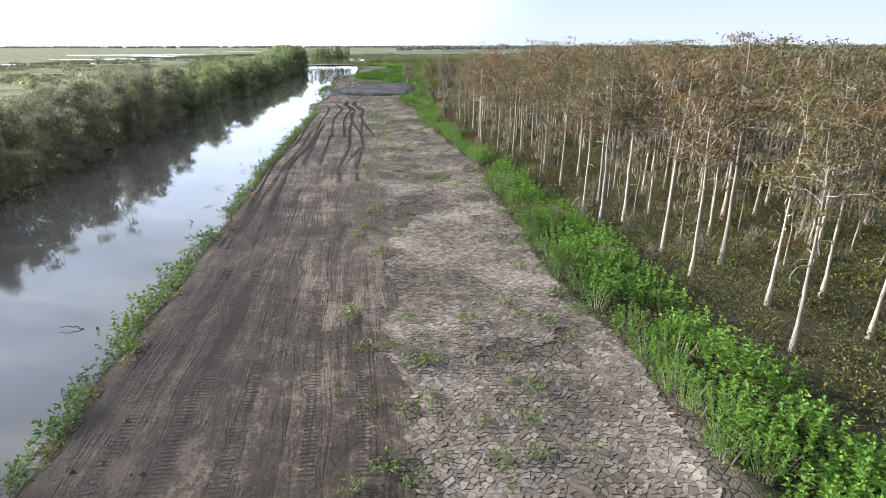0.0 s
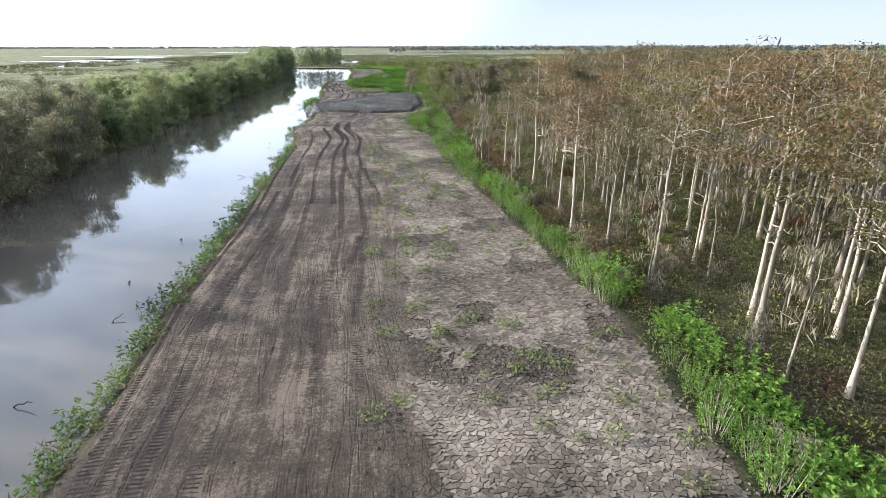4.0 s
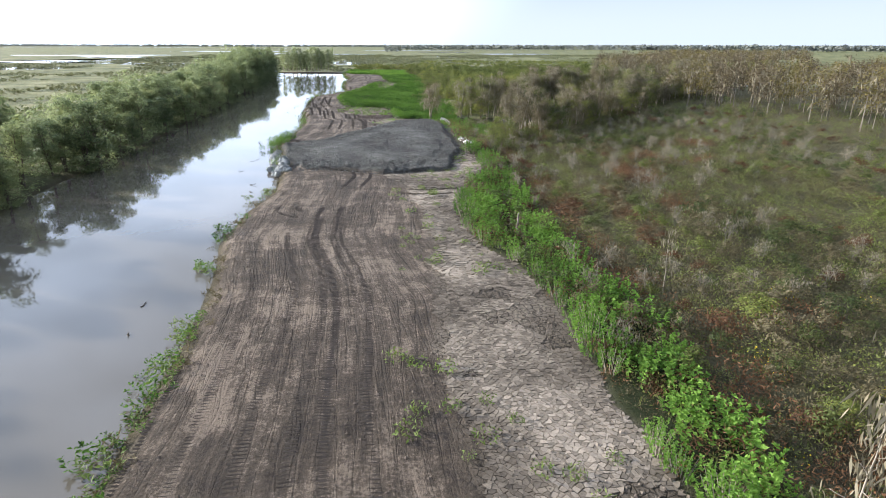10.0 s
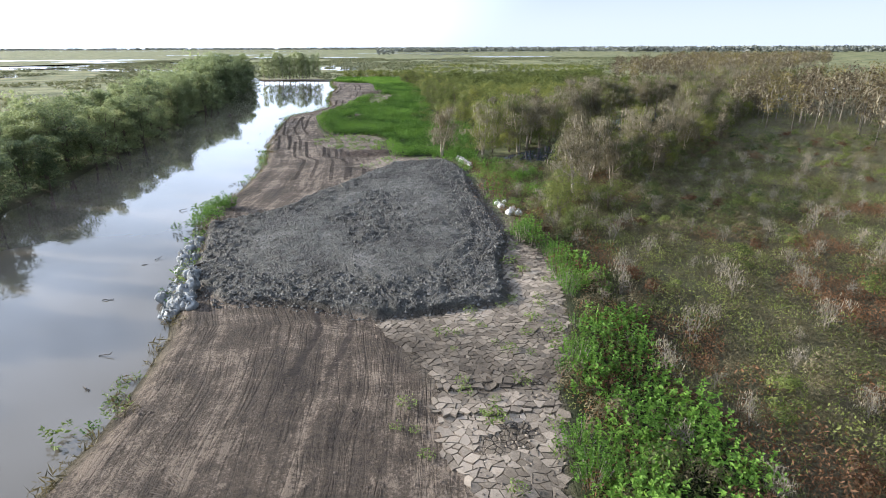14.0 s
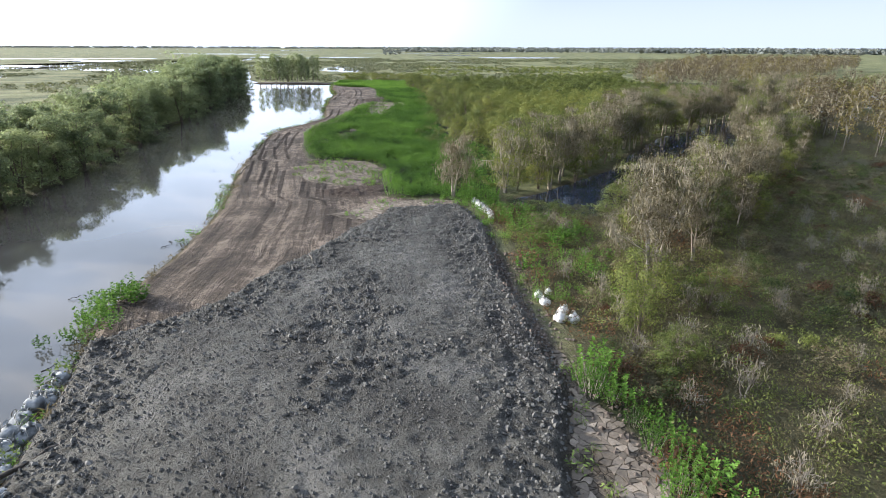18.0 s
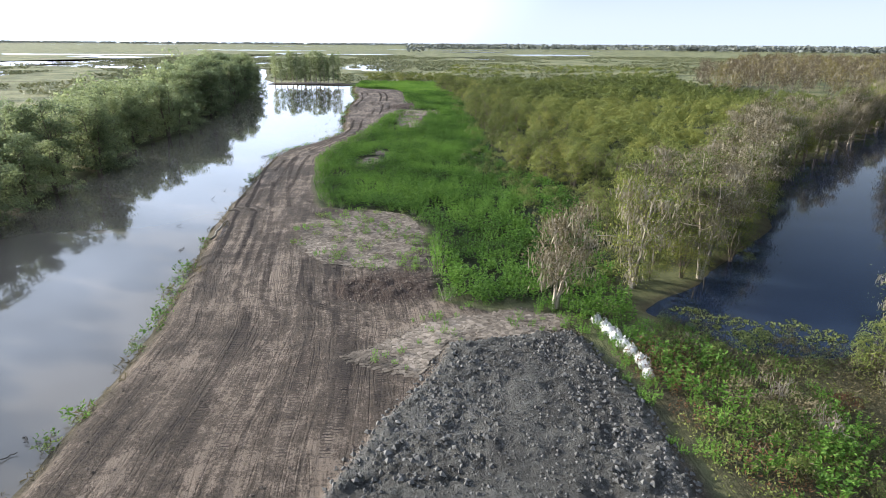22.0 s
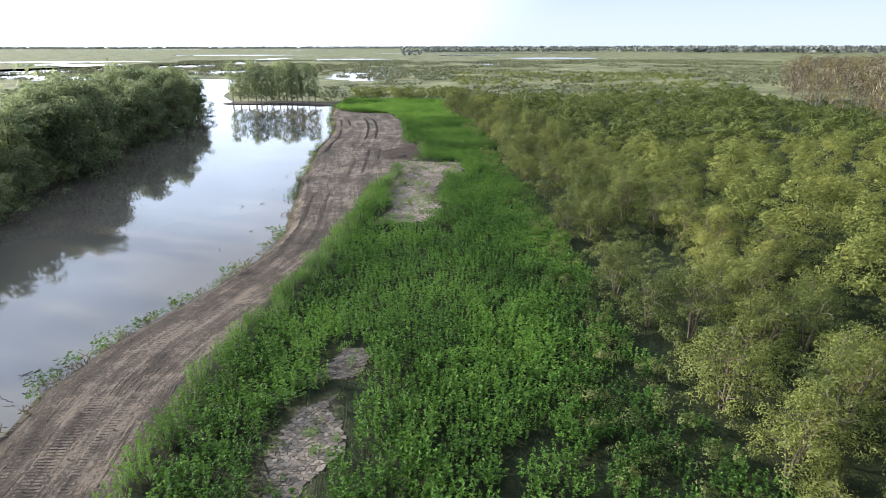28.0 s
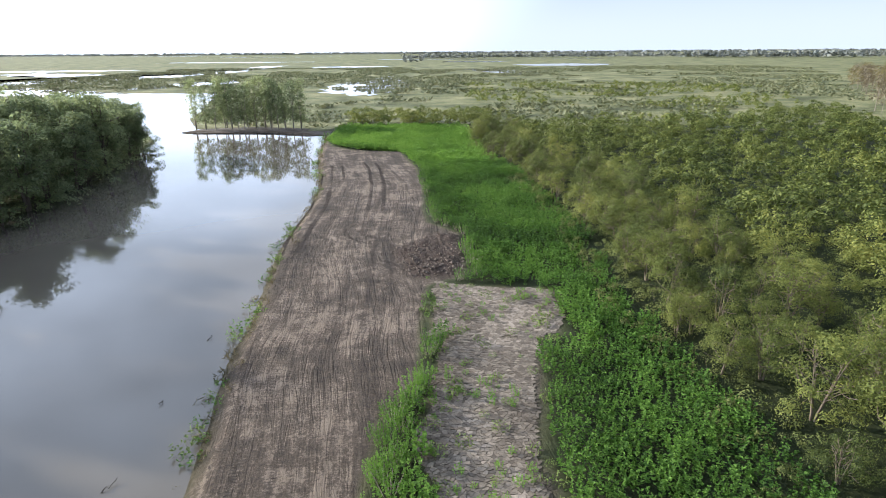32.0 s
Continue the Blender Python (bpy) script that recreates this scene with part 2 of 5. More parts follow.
def mud_materials():
    m, nt, b = material("ground", 0.92, 0.2)
    p = position(nt)
    u, tr, ck, dk, gr, rd = (attr(nt, n) for n in ("lateral", "tracked", "cracked", "dark", "green", "reddish"))
    sx = nt.nodes.new("ShaderNodeSeparateXYZ")
    nt.links.new(p, sx.inputs[0])
    cx = nt.nodes.new("ShaderNodeCombineXYZ")
    wob = maths(nt, "MULTIPLY", maths(nt, "SUBTRACT", noised(nt, p, 0.05, 3.0), 0.5), 2.0)
    nt.links.new(maths(nt, "ADD", u, wob), cx.inputs[0])
    nt.links.new(maths(nt, "MULTIPLY", sx.outputs[1], 0.05), cx.inputs[1])
    streak = noised(nt, cx.outputs[0], 2.4, 8.0, 0.72)
    cx2 = nt.nodes.new("ShaderNodeCombineXYZ")
    nt.links.new(maths(nt, "MULTIPLY_ADD", sx.outputs[1], 0.05, maths(nt, "ADD", u, wob)), cx2.inputs[0])
    nt.links.new(maths(nt, "MULTIPLY", sx.outputs[1], 0.07), cx2.inputs[1])
    streak = maths(nt, "MULTIPLY_ADD", streak, 0.7, maths(nt, "MULTIPLY", noised(nt, cx2.outputs[0], 1.5, 8.0, 0.72), 0.3))
    lines = [ramp(nt, maths(nt, "ABSOLUTE", maths(nt, "SUBTRACT", noised(nt, c_.outputs[0], s_, 2.0, 0.5), 0.5)), [(0.0, (1, 1, 1)), (w_, (0, 0, 0))]) for c_, s_, w_ in ((cx, 0.8, 0.022), (cx2, 1.3, 0.03), (cx, 2.1, 0.03))]
    rill = maths(nt, "MAXIMUM", lines[0], maths(nt, "MAXIMUM", maths(nt, "MULTIPLY", lines[1], 0.8), maths(nt, "MULTIPLY", lines[2], 0.35)))
    patch = noised(nt, p, 0.16, 6.0, 0.66)
    fine = noised(nt, p, 6.0, 8.0, 0.85)
    coarse = noised(nt, p, 0.9, 9.0, 0.72)
    cx3 = nt.nodes.new("ShaderNodeCombineXYZ")
    nt.links.new(maths(nt, "ADD", u, maths(nt, "MULTIPLY", wob, 1.6)), cx3.inputs[0])
    nt.links.new(maths(nt, "MULTIPLY", sx.outputs[1], 0.13), cx3.inputs[1])
    band = noised(nt, cx3.outputs[0], 0.55, 4.0, 0.6)
    f = maths(nt, "MULTIPLY_ADD", band, 0.4, -0.2)
    f = maths(nt, "ADD", f, maths(nt, "MULTIPLY_ADD", streak, 0.5, maths(nt, "MULTIPLY_ADD", patch, 0.55, maths(nt, "MULTIPLY_ADD", coarse, 0.42, maths(nt, "MULTIPLY_ADD", fine, 0.7, -0.15)))))
    track = ramp(nt, f, [(0.74, (0.026, 0.021, 0.018)), (0.86, (0.064, 0.05, 0.04)), (0.97, (0.112, 0.088, 0.069)), (1.14, (0.22, 0.174, 0.138))])
    track = mixed(nt, maths(nt, "MULTIPLY", rill, 0.32), track, (0.022, 0.018, 0.016))
    track = mixed(nt, maths(nt, "MULTIPLY", attr(nt, "dark_bankside"), 0.6), track, (0.03, 0.026, 0.027))
    # dried, cracked silt
    warp = mixed(nt, 0.12, p, node(nt, "ShaderNodeTexNoise", [("Vector", p)], Scale=1.5, Detail=3.0).outputs["Color"], "ADD")
    vo = node(nt, "ShaderNodeTexVoronoi", [("Vector", warp)], Scale=2.6)
    vo.feature = "DISTANCE_TO_EDGE"
    cr = ramp(nt, vo.outputs["Distance"], [(0.0, (0, 0, 0)), (0.07, (1, 1, 1))])
    silt = ramp(nt, maths(nt, "MULTIPLY_ADD", patch, 0.8, maths(nt, "MULTIPLY", fine, 0.35)), [(0.42, (0.07, 0.057, 0.045)), (0.58, (0.155, 0.128, 0.102)), (0.72, (0.31, 0.262, 0.212))])
    crack = mixed(nt, cr, (0.035, 0.029, 0.024), mixed(nt, 0.35, silt, (0.07, 0.058, 0.046)))
    wet = ramp(nt, maths(nt, "MULTIPLY_ADD", patch, 0.5, maths(nt, "MULTIPLY_ADD", coarse, 0.32, maths(nt, "MULTIPLY", fine, 0.36))), [(0.47, (0.05, 0.047, 0.045)), (0.58, (0.105, 0.104, 0.096)), (0.71, (0.21, 0.206, 0.196))])
    g2 = noised(nt, p, 0.05, 4.0, 0.6)
    shaded_floor = attr(nt, "shaded_floor")
    marsh = ramp(nt, maths(nt, "MULTIPLY_ADD", g2, 0.7, maths(nt, "MULTIPLY", noised(nt, p, 0.9, 5.0, 0.7), 0.4)), [(0.4, (0.05, 0.06, 0.028)), (0.52, (0.115, 0.125, 0.058)), (0.6, (0.17, 0.175, 0.085)), (0.72, (0.27, 0.245, 0.135))])
    earth = ramp(nt, fine, [(0.3, (0.04, 0.036, 0.022)), (0.7, (0.1, 0.085, 0.05))])
    c = mixed(nt, tr, earth, track)
    c = mixed(nt, ck, c, crack)
    c = mixed(nt, dk, c, wet)
    c = mixed(nt, gr, c, marsh)
    c = mixed(nt, rd, c, ramp(nt, fine, [(0.3, (0.022, 0.015, 0.012)), (0.7, (0.085, 0.058, 0.045))]))
    # dark green earth, with the shade between shrubs painted into its colour
    c = mixed(nt, shaded_floor, c, ramp(nt, fine, [(0.3, (0.014, 0.02, 0.007)), (0.7, (0.034, 0.046, 0.015))]))
    nt.links.new(c, b.inputs["Base Color"])
    # chain-track bars across the ruts
    wv = node(nt, "ShaderNodeTexWave", [("Vector", p)], Scale=1.0, Distortion=3.0, Detail=2.0)
    wv.wave_type, wv.bands_direction = "BANDS", "Y"
    bars = maths(nt, "MULTIPLY", wv.outputs["Fac"], ramp(nt, noised(nt, cx.outputs[0], 1.1, 2.0), [(0.5, (0, 0, 0)), (0.58, (1, 1, 1))]))
    h = maths(nt, "MULTIPLY_ADD", rill, -0.5, maths(nt, "MULTIPLY_ADD", streak, 1.5, maths(nt, "MULTIPLY_ADD", bars, 0.28, maths(nt, "MULTIPLY_ADD", noised(nt, p, 1.3, 6.0, 0.7), 0.7, maths(nt, "MULTIPLY", fine, 1.5)))))
    h = maths(nt, "MULTIPLY_ADD", maths(nt, "MULTIPLY", cr, ck), 0.9, h)
    h = maths(nt, "MULTIPLY_ADD", maths(nt, "MULTIPLY", noised(nt, p, 3.2, 7.0, 0.85), dk), 6.5, h)
    bumped(nt, b, h, 1.0, 0.14)
    nt.links.new(maths(nt, "MULTIPLY_ADD", maths(nt, "MULTIPLY", dk, noised(nt, p, 0.7, 4.0)), -0.5, 0.92), b.inputs["Roughness"])

    m2, nt, b = material("dry_silt_plate", 0.93, 0.15)
    p = position(nt)
    g = nt.nodes.new("ShaderNodeNewGeometry")
    f = maths(nt, "MULTIPLY_ADD", noised(nt, p, 0.16, 5.0, 0.6), 0.6, maths(nt, "MULTIPLY_ADD", g.outputs["Random Per Island"], 0.14, maths(nt, "MULTIPLY", noised(nt, p, 9.0, 7.0, 0.85), 0.36)))
    nt.links.new(ramp(nt, f, [(0.40, (0.055, 0.045, 0.036)), (0.55, (0.145, 0.121, 0.097)), (0.71, (0.32, 0.27, 0.22))]), b.inputs["Base Color"])
    bumped(nt, b, noised(nt, p, 9.0, 5.0, 0.7), 0.7, 0.03)

    m3, nt, b = material("fresh_mud_clod", 0.8, 0.3)
    p = position(nt)
    g = nt.nodes.new("ShaderNodeNewGeometry")
    f = maths(nt, "MULTIPLY_ADD", g.outputs["Random Per Island"], 0.35, maths(nt, "MULTIPLY", noised(nt, p, 5.0, 5.0, 0.7), 0.6))
    nt.links.new(ramp(nt, f, [(0.2, (0.055, 0.053, 0.05)), (0.5, (0.11, 0.107, 0.1)), (0.85, (0.2, 0.193, 0.182))]), b.inputs["Base Color"])
    bumped(nt, b, noised(nt, p, 8.0, 4.0, 0.7), 0.7, 0.04)
    return m, m2, m3


GROUND, PLATE, CLOD = mud_materials()


def water_material(name, body, rough=0.03, ripple=0.12):
    m, nt, b = material(name, rough, 0.5)
    p = position(nt)
    mp = node(nt, "ShaderNodeMapping", [("Vector", p)], Scale=(1.0, 0.45, 1.0))
    b.inputs["IOR"].default_value = 1.33
    c = ramp(nt, noised(nt, p, 0.05, 3.0), [(0.3, body), (0.7, tuple(v * 1.25 for v in body))])
    nt.links.new(c, b.inputs["Base Color"])
    h = maths(nt, "MULTIPLY", noised(nt, mp.outputs["Vector"], 1.6, 3.0, 0.5), noised(nt, p, 0.06, 2.0))
    bumped(nt, b, h, ripple, 0.05)
    return m


WATER = water_material("silty_canal_water", (0.085, 0.075, 0.062))
# the blue of the reflected sky is put into this body colour
WATER_DARK = water_material("sky_tinted_slough_water", (0.012, 0.02, 0.038))
POND = water_material("pond_water", (0.09, 0.085, 0.075), 0.04, 0.05)


def plain(name, dark, light, scale=4.0, rough=0.85, bump=0.4):
    m, nt, b = material(name, rough, 0.25)
    p = position(nt)
    n1 = noised(nt, p, scale, 5.0, 0.65)
    nt.links.new(ramp(nt, n1, [(0.3, dark), (0.7, light)]), b.inputs["Base Color"])
    bumped(nt, b, n1, bump, 0.03)
    return m


BAG = plain("white_woven_sack", (0.42, 0.42, 0.4), (0.7, 0.7, 0.68), 2.5, 0.7)
BAG_OLD = plain("weathered_sack", (0.1, 0.12, 0.14), (0.42, 0.43, 0.43), 1.7, 0.75)
DEADWOOD = plain("bleached_deadwood", (0.11, 0.094, 0.078), (0.26, 0.23, 0.195), 5.0)
DARKWOOD = plain("wet_dark_driftwood", (0.04, 0.035, 0.03), (0.12, 0.1, 0.08), 5.0)

# ---- plan (metres; y runs along the levee) ----
WATER_Z = -0.75


def line(*knots):
    ys, xs = [k[0] for k in knots], [k[1] for k in knots]
    return lambda y: np.interp(y, ys, xs)


right_bank = line((0, -12.2), (20, -14.5), (25, -15.2), (31, -16.1), (40, -17.1), (48, -18.1), (59, -19.6), (70, -21.3), (77, -21.9), (83, -22.4), (90, -23.2), (101, -24.7), (112, -25.9), (123, -27.1), (130, -28.2), (141, -31), (150, -31.5), (157, -31.3),
                  (164, -31.8), (170, -34), (178, -35.5), (190, -38.8), (199, -38.3), (215, -39.5), (229, -42.6), (237, -44.4), (250, -46), (261, -47.5), (272, -48.8),
                  (277, -48), (287, -44.8), (293, -43.2), (302, -43), (312, -44.8), (324, -47), (333, -47.8), (350, -50.3), (363, -50.6), (375, -51.5), (400, -57), (420, -60), (434, -62))
left_bank = line((0, -36), (53, -39.7), (65, -42), (82, -45), (98, -47.5), (115, -50), (134, -52), (150, -54.5), (166, -56.5), (180, -58), (200, -60), (221, -63), (237, -65), (247, -67),
                 (260, -69.5), (278, -72.5), (295, -74.5), (312, -76.5), (336, -81.5), (354, -86), (371, -88.5), (391, -90.5), (404, -93.5), (420, -97.5), (440, -105))
work_edge = line((0, 10), (18, 9.8), (23, 9.5), (26, 8.9), (31, 7.8), (36, 7), (43, 6.2), (48, 5.8), (52, 5.4), (60, 4.8), (67, 4.4), (75, 3), (85, 1.1), (95, -1), (105, -2.9), (113, -4.2), (118, -5), (127, -5.3), (134, -7), (139, -9.4), (147, -10.7), (157, -9.4),
                 (163, -7.5), (170, -6.2), (174, -6), (178, -7.6), (189, -8.8), (206, -10.3), (215, -12.3), (219, -21), (235, -22.8), (240, -25), (242, -34), (250, -36.8),
                 (266, -40), (275, -40), (288, -38), (301, -36.5), (318, -35.5), (321, -33.6), (336, -33.4), (338, -30), (351, -30.5), (355, -33.8), (386, -36.5), (404, -41), (407, -51), (412, -56), (420, -59))
crack_edge = line((0, 1.2), (18, -0.8), (24, -1.6), (35, -2.8), (45, -3.7), (62, -6.4), (84, -8.1), (105, -10.4), (122, -12.8), (133, -12.7), (145, -13.6), (152, -14.5), (158, -16), (165, -19), (168, -11), (183, -11), (186, 5))
brush_edge = line((0, 15), (20, 14.6), (30, 13), (40, 11.9), (47, 11.5), (55, 9.8), (62, 8.6), (72, 5.5), (80, 3.4), (87, 2.4), (94, 3), (98, 0.6), (112, -1), (119, -0.9), (124, -0.5), (130, -1.9), (142, -2.8), (152, -3.2), (158, -3.8), (164, -3.2), (172, -4), (178, -6))
field_edge = line((215, -12.5), (224, -12.8), (234, -11.5), (243, -10.8), (254, -12.8), (262, -16.5), (268, -17.8), (279, -17.2), (289, -16), (303, -16.2), (318, -17), (331, -18.6), (343, -18.5),
                  (358, -18.2), (387, -21.6), (404, -25.5), (429, -27.2), (446, -28))
CANAL_END = 437
BASIN = [(-62, 425), (-64, 437), (-84, 446), (-100, 446), (-112, 470), (-120, 500), (-148, 586), (-200, 592), (-300, 640), (-330, 620), (-210, 560), (-140, 500), (-130, 480), (-112, 445), (-96, 420)]
SLOUGH = [(-5.5, 219), (-0.2, 223), (5.5, 230), (13, 238), (18, 248), (31, 267), (44, 279), (82, 319), (109, 347), (130, 368), (150, 380), (150, 365), (95, 318), (66, 295), (41, 260), (27, 238),
          (15.5, 226), (7, 215), (2, 214), (-2, 214.5)]
MOUND = [(-36, 184), (-33.5, 176), (-32, 170), (-29, 167), (-26, 167), (-19, 164.5), (-11, 166.5), (-10.4, 169), (-10.6, 174), (-9, 179), (-9.6, 189), (-10.5, 197), (-10.7, 207), (-12.7, 214.5),
         (-20, 212.7), (-26, 199), (-30.2, 189.5), (-32.3, 187)]
HEAP = [(-28.9, 220.5), (-27.8, 219), (-24.5, 218.6), (-20.2, 220), (-20.2, 223.8), (-25, 224), (-28.8, 222.2)]
HEAP_FAR = [(-37, 345), (-33, 350.5), (-30, 350), (-29.6, 344), (-31, 338.5), (-35, 338)]
BARE = [[(-27.5, 211), (-24.2, 213.6), (-21.8, 215.9), (-15.7, 218.4), (-12.3, 217), (-12.6, 214), (-18, 212.5), (-21, 209)],
        [(-34.4, 237.6), (-29.6, 241.6), (-24.7, 240), (-22.5, 234), (-22, 225), (-30.6, 225), (-34, 230)],
        [(-33, 337), (-22.7, 335), (-23.3, 327), (-26, 325.5), (-31, 327.5), (-33.4, 326)], [(-32, 327), (-25, 327), (-27, 314), (-26, 308), (-27.5, 303), (-33, 302), (-32.2, 309), (-33.4, 316)],
        [(-34, 262), (-31, 263), (-30.6, 268), (-31.5, 271.5), (-33.5, 270)], [(-32.8, 273), (-30.5, 273), (-30.2, 276), (-32.2, 276.5)]]

def side(poly, x, y):
    """Signed distance to a polygon, positive inside."""
    x, y = np.asarray(x, float), np.asarray(y, float)
    best, inside = np.full(x.shape, 1e9), np.zeros(x.shape, bool)
    for (x0, y0), (x1, y1) in zip(poly, poly[1:] + poly[:1]):
        dx, dy = x1 - x0, y1 - y0
        k = np.clip(((x - x0) * dx + (y - y0) * dy) / (dx * dx + dy * dy + 1e-9), 0, 1)
        best = np.minimum(best, np.hypot(x - x0 - k * dx, y - y0 - k * dy))
        if dy:
            inside ^= ((y0 > y) != (y1 > y)) & (x < x0 + (y - y0) / dy * dx)
    return np.where(inside, best, -best)


def step(a, b, v):
    k = np.clip((v - a) / (b - a), 0, 1)
    return k * k * (3 - 2 * k)


def vnoise(x, y, seed):
    ix, iy = np.floor(x).astype(np.int64), np.floor(y).astype(np.int64)
    fx, fy = x - ix, y - iy
    fx, fy = fx * fx * (3 - 2 * fx), fy * fy * (3 - 2 * fy)

    def h(i, j):
        n = (i * 374761393 + j * 668265263 + seed * 1442695041) & 0x7FFFFFFF
        n = ((n ^ (n >> 13)) * 1274126177) & 0x7FFFFFFF
        return ((n ^ (n >> 16)) & 0xFFFF) / 65535.0
    return (h(ix, iy) * (1 - fx) + h(ix + 1, iy) * fx) * (1 - fy) + (h(ix, iy + 1) * (1 - fx) + h(ix + 1, iy + 1) * fx) * fy


def fbm(x, y, size, octaves, seed):
    out, amp, tot = 0, 1.0, 0
    for k in range(octaves):
        out, tot = out + amp * vnoise(x / size * 2 ** k, y / size * 2 ** k, seed + k), tot + amp
        amp *= 0.5
    return out / tot


def cells(x, y, size, seed):
    """Broken pieces of ground: how far a place lies from the gap between two pieces, and a number of its own for each piece."""
    gx, gy = x / size, y / size
    ix, iy = np.floor(gx), np.floor(gy)
    d1, d2, own = np.full(np.shape(x), 9.0), np.full(np.shape(x), 9.0), np.zeros(np.shape(x))
    for dx in (-1, 0, 1):
        for dy in (-1, 0, 1):
            jx, jy = ix + dx, iy + dy
            h = np.sin(jx * 127.1 + jy * 311.7 + seed * 17.3) * 43758.5453
            k = np.sin(jx * 269.5 + jy * 183.3 + seed * 29.1) * 24634.6345
            h, k = h - np.floor(h), k - np.floor(k)
            d = np.hypot(jx + 0.1 + 0.8 * h - gx, jy + 0.1 + 0.8 * k - gy)
            near = d < d1
            d2 = np.where(near, d1, np.minimum(d2, d))
            own = np.where(near, (h * 7.7 + k * 3.3) % 1.0, own)
            d1 = np.where(near, d, d1)
    return (d2 - d1) * size, own


def mound_relief(x, y, inside):
    """Dumped mud: smooth and finely cracked in the middle, broken into blocks and clods towards the rim and in patches."""
    broken = np.maximum(step(6.5, 1.5, inside + 5 * (fbm(x, y, 5.0, 3, 43) - 0.5)), step(0.52, 0.66, fbm(x, y, 7.0, 3, 44)))
    wx, wy = x + 0.5 * (fbm(x, y, 0.8, 2, 45) - 0.5), y + 0.5 * (fbm(x, y, 0.8, 2, 46) - 0.5)
    gap, own = cells(wx, wy * 0.8, 0.95, 3)
    gap2, own2 = cells(wx, wy, 0.42, 4)
    blocks = 0.12 * (own - 0.5) + 0.12 * (own2 - 0.5) - 0.08 * np.exp(-gap / 0.09) - 0.07 * np.exp(-gap2 / 0.06)
    ridges = -0.45 * np.abs(fbm(x, y * 0.6, 2.8, 4, 51) - 0.5) + 0.2 * np.abs(fbm(x * 0.8, y, 0.95, 3, 52) - 0.5) + 0.3 * (fbm(x, y, 0.5, 3, 41) - 0.5)
    return broken * blocks + (0.65 + 0.35 * broken) * ridges


def zones(x, y):
    """How far each place belongs to the canal, the levee, the mound and the rest."""
    r, l = right_bank(y), left_bank(y)
    edge = 1.2 * (fbm(x, y, 5.0, 3, 3) - 0.5)
    u = x - r
    canal = np.minimum(r - x, x - l)
    canal = np.where(y > CANAL_END, np.maximum(-(y - CANAL_END), side(BASIN, x, y)), canal)
    canal = np.maximum(canal, side(BASIN, x, y))
    slough = side(SLOUGH, x, y)
    # right border of the worked soil
    work = np.minimum(work_edge(y) - x + edge, np.minimum(u - 0.6, 418 - y))
    mound = side(MOUND, x, y) + edge
    bare = np.maximum.reduce([side(b, x, y) for b in BARE]) + 1.5 * edge - 0.3
    return u, canal + 0.5 * edge, slough + 0.5 * edge, work, mound, bare


def passes(count=22):
    """The dozer's runs along the levee: the middle line as a function of y, where it begins, how deep it presses."""
    g = np.random.default_rng(11)
    out = []
    for k in range(count):
        c0, y0, depth = g.uniform(1.5, 16.0), g.uniform(-20, 380), g.uniform(0.004, 0.01)
        out.append((lambda y, c0=c0, k=k: c0 * np.clip((work_edge(y) - right_bank(y)) / 24, 0.2, 1.0) + 3.0 * (fbm(np.zeros_like(y), y, 45, 2, 100 + k) - 0.5), y0, depth))
    return out


def ruts(u, y, count=22):
    """Pairs of chain-track ruts along the levee, with low berms beside them."""
    out = np.zeros_like(u)
    for k, (line_at, y0, depth) in enumerate(passes(count)):
        span = step(y0 - 4, y0, y) * (1 - step(y0 + 60, y0 + 120, y)) if k > 8 else 1.0
        for s in (-0.95, 0.95):
            d = np.abs(u - line_at(y) - s)
            out += span * np.interp(y, [200, 240], [1, 0.5]) * depth * (-(1 - step(0.22, 0.34, d)) + 0.9 * np.exp(-((d - 0.42) / 0.1) ** 2))
    return out


def height(x, y, relief=True):
    u, canal, slough, work, mound, bare = zones(x, y)
    right = np.minimum(x - work_edge(y), -bare)
    swamp = -0.52 + 0.5 * (fbm(x, y, 9.0, 3, 21) - 0.5)
    z = np.where(right > 0, swamp * step(0.0, 5.0, right), 0.0)
    z = np.where(y > 440, swamp * 0 - 0.5, z)
    leftland = -0.45 + 0.3 * (fbm(x, y, 9.0, 2, 25) - 0.5) * step(-90, -40, x - left_bank(y)) * step(430, 410, y)
    z = np.where(x < left_bank(y) + 1, leftland, z)
    if relief:
        z = z + 0.16 * (fbm(x, y, 3.5, 4, 31) - 0.5) * step(-1, 2, work) + ruts(u, y) * step(0, 1.5, work) * step(-1, 1.5, crack_edge(y) + 1.5 - x) * (1 - step(-0.5, 0.5, mound))
        for off in (154.6, 156.7):
            z = z - 0.13 * np.exp(-((y - off - 0.15 * np.sin(x)) / 0.42) ** 4) * step(-19, -17.5, x) * step(-9.6, -10.4, x)
        lumps = 0.75 * (fbm(x, y, 0.9, 3, 41) - 0.5) - 0.9 * np.abs(fbm(x, y, 1.6, 4, 51) - 0.5)
        z = z + step(-0.3, 0.5, mound) * (0.55 + mound_relief(x, y, mound)) + step(0, 8, mound) * 0.2
        heap = np.maximum(side(HEAP, x, y), side(HEAP_FAR, x, y))
        z = z + step(-0.5, 1.2, heap) * (0.25 + 0.6 * lumps)
    else:
        z = z + step(-0.4, 1.2, mound) * 0.55
    wet = np.maximum(canal, slough)
    z = np.where(wet > -2.2, z * step(0.2, -2.2, wet) - (1 - step(0.2, -2.2, wet)) * 0.95, z)
    z = np.where(wet > 0.2, np.minimum(z, -0.95 - np.minimum(wet - 0.2, 3.0) * 0.5), z)
    return z


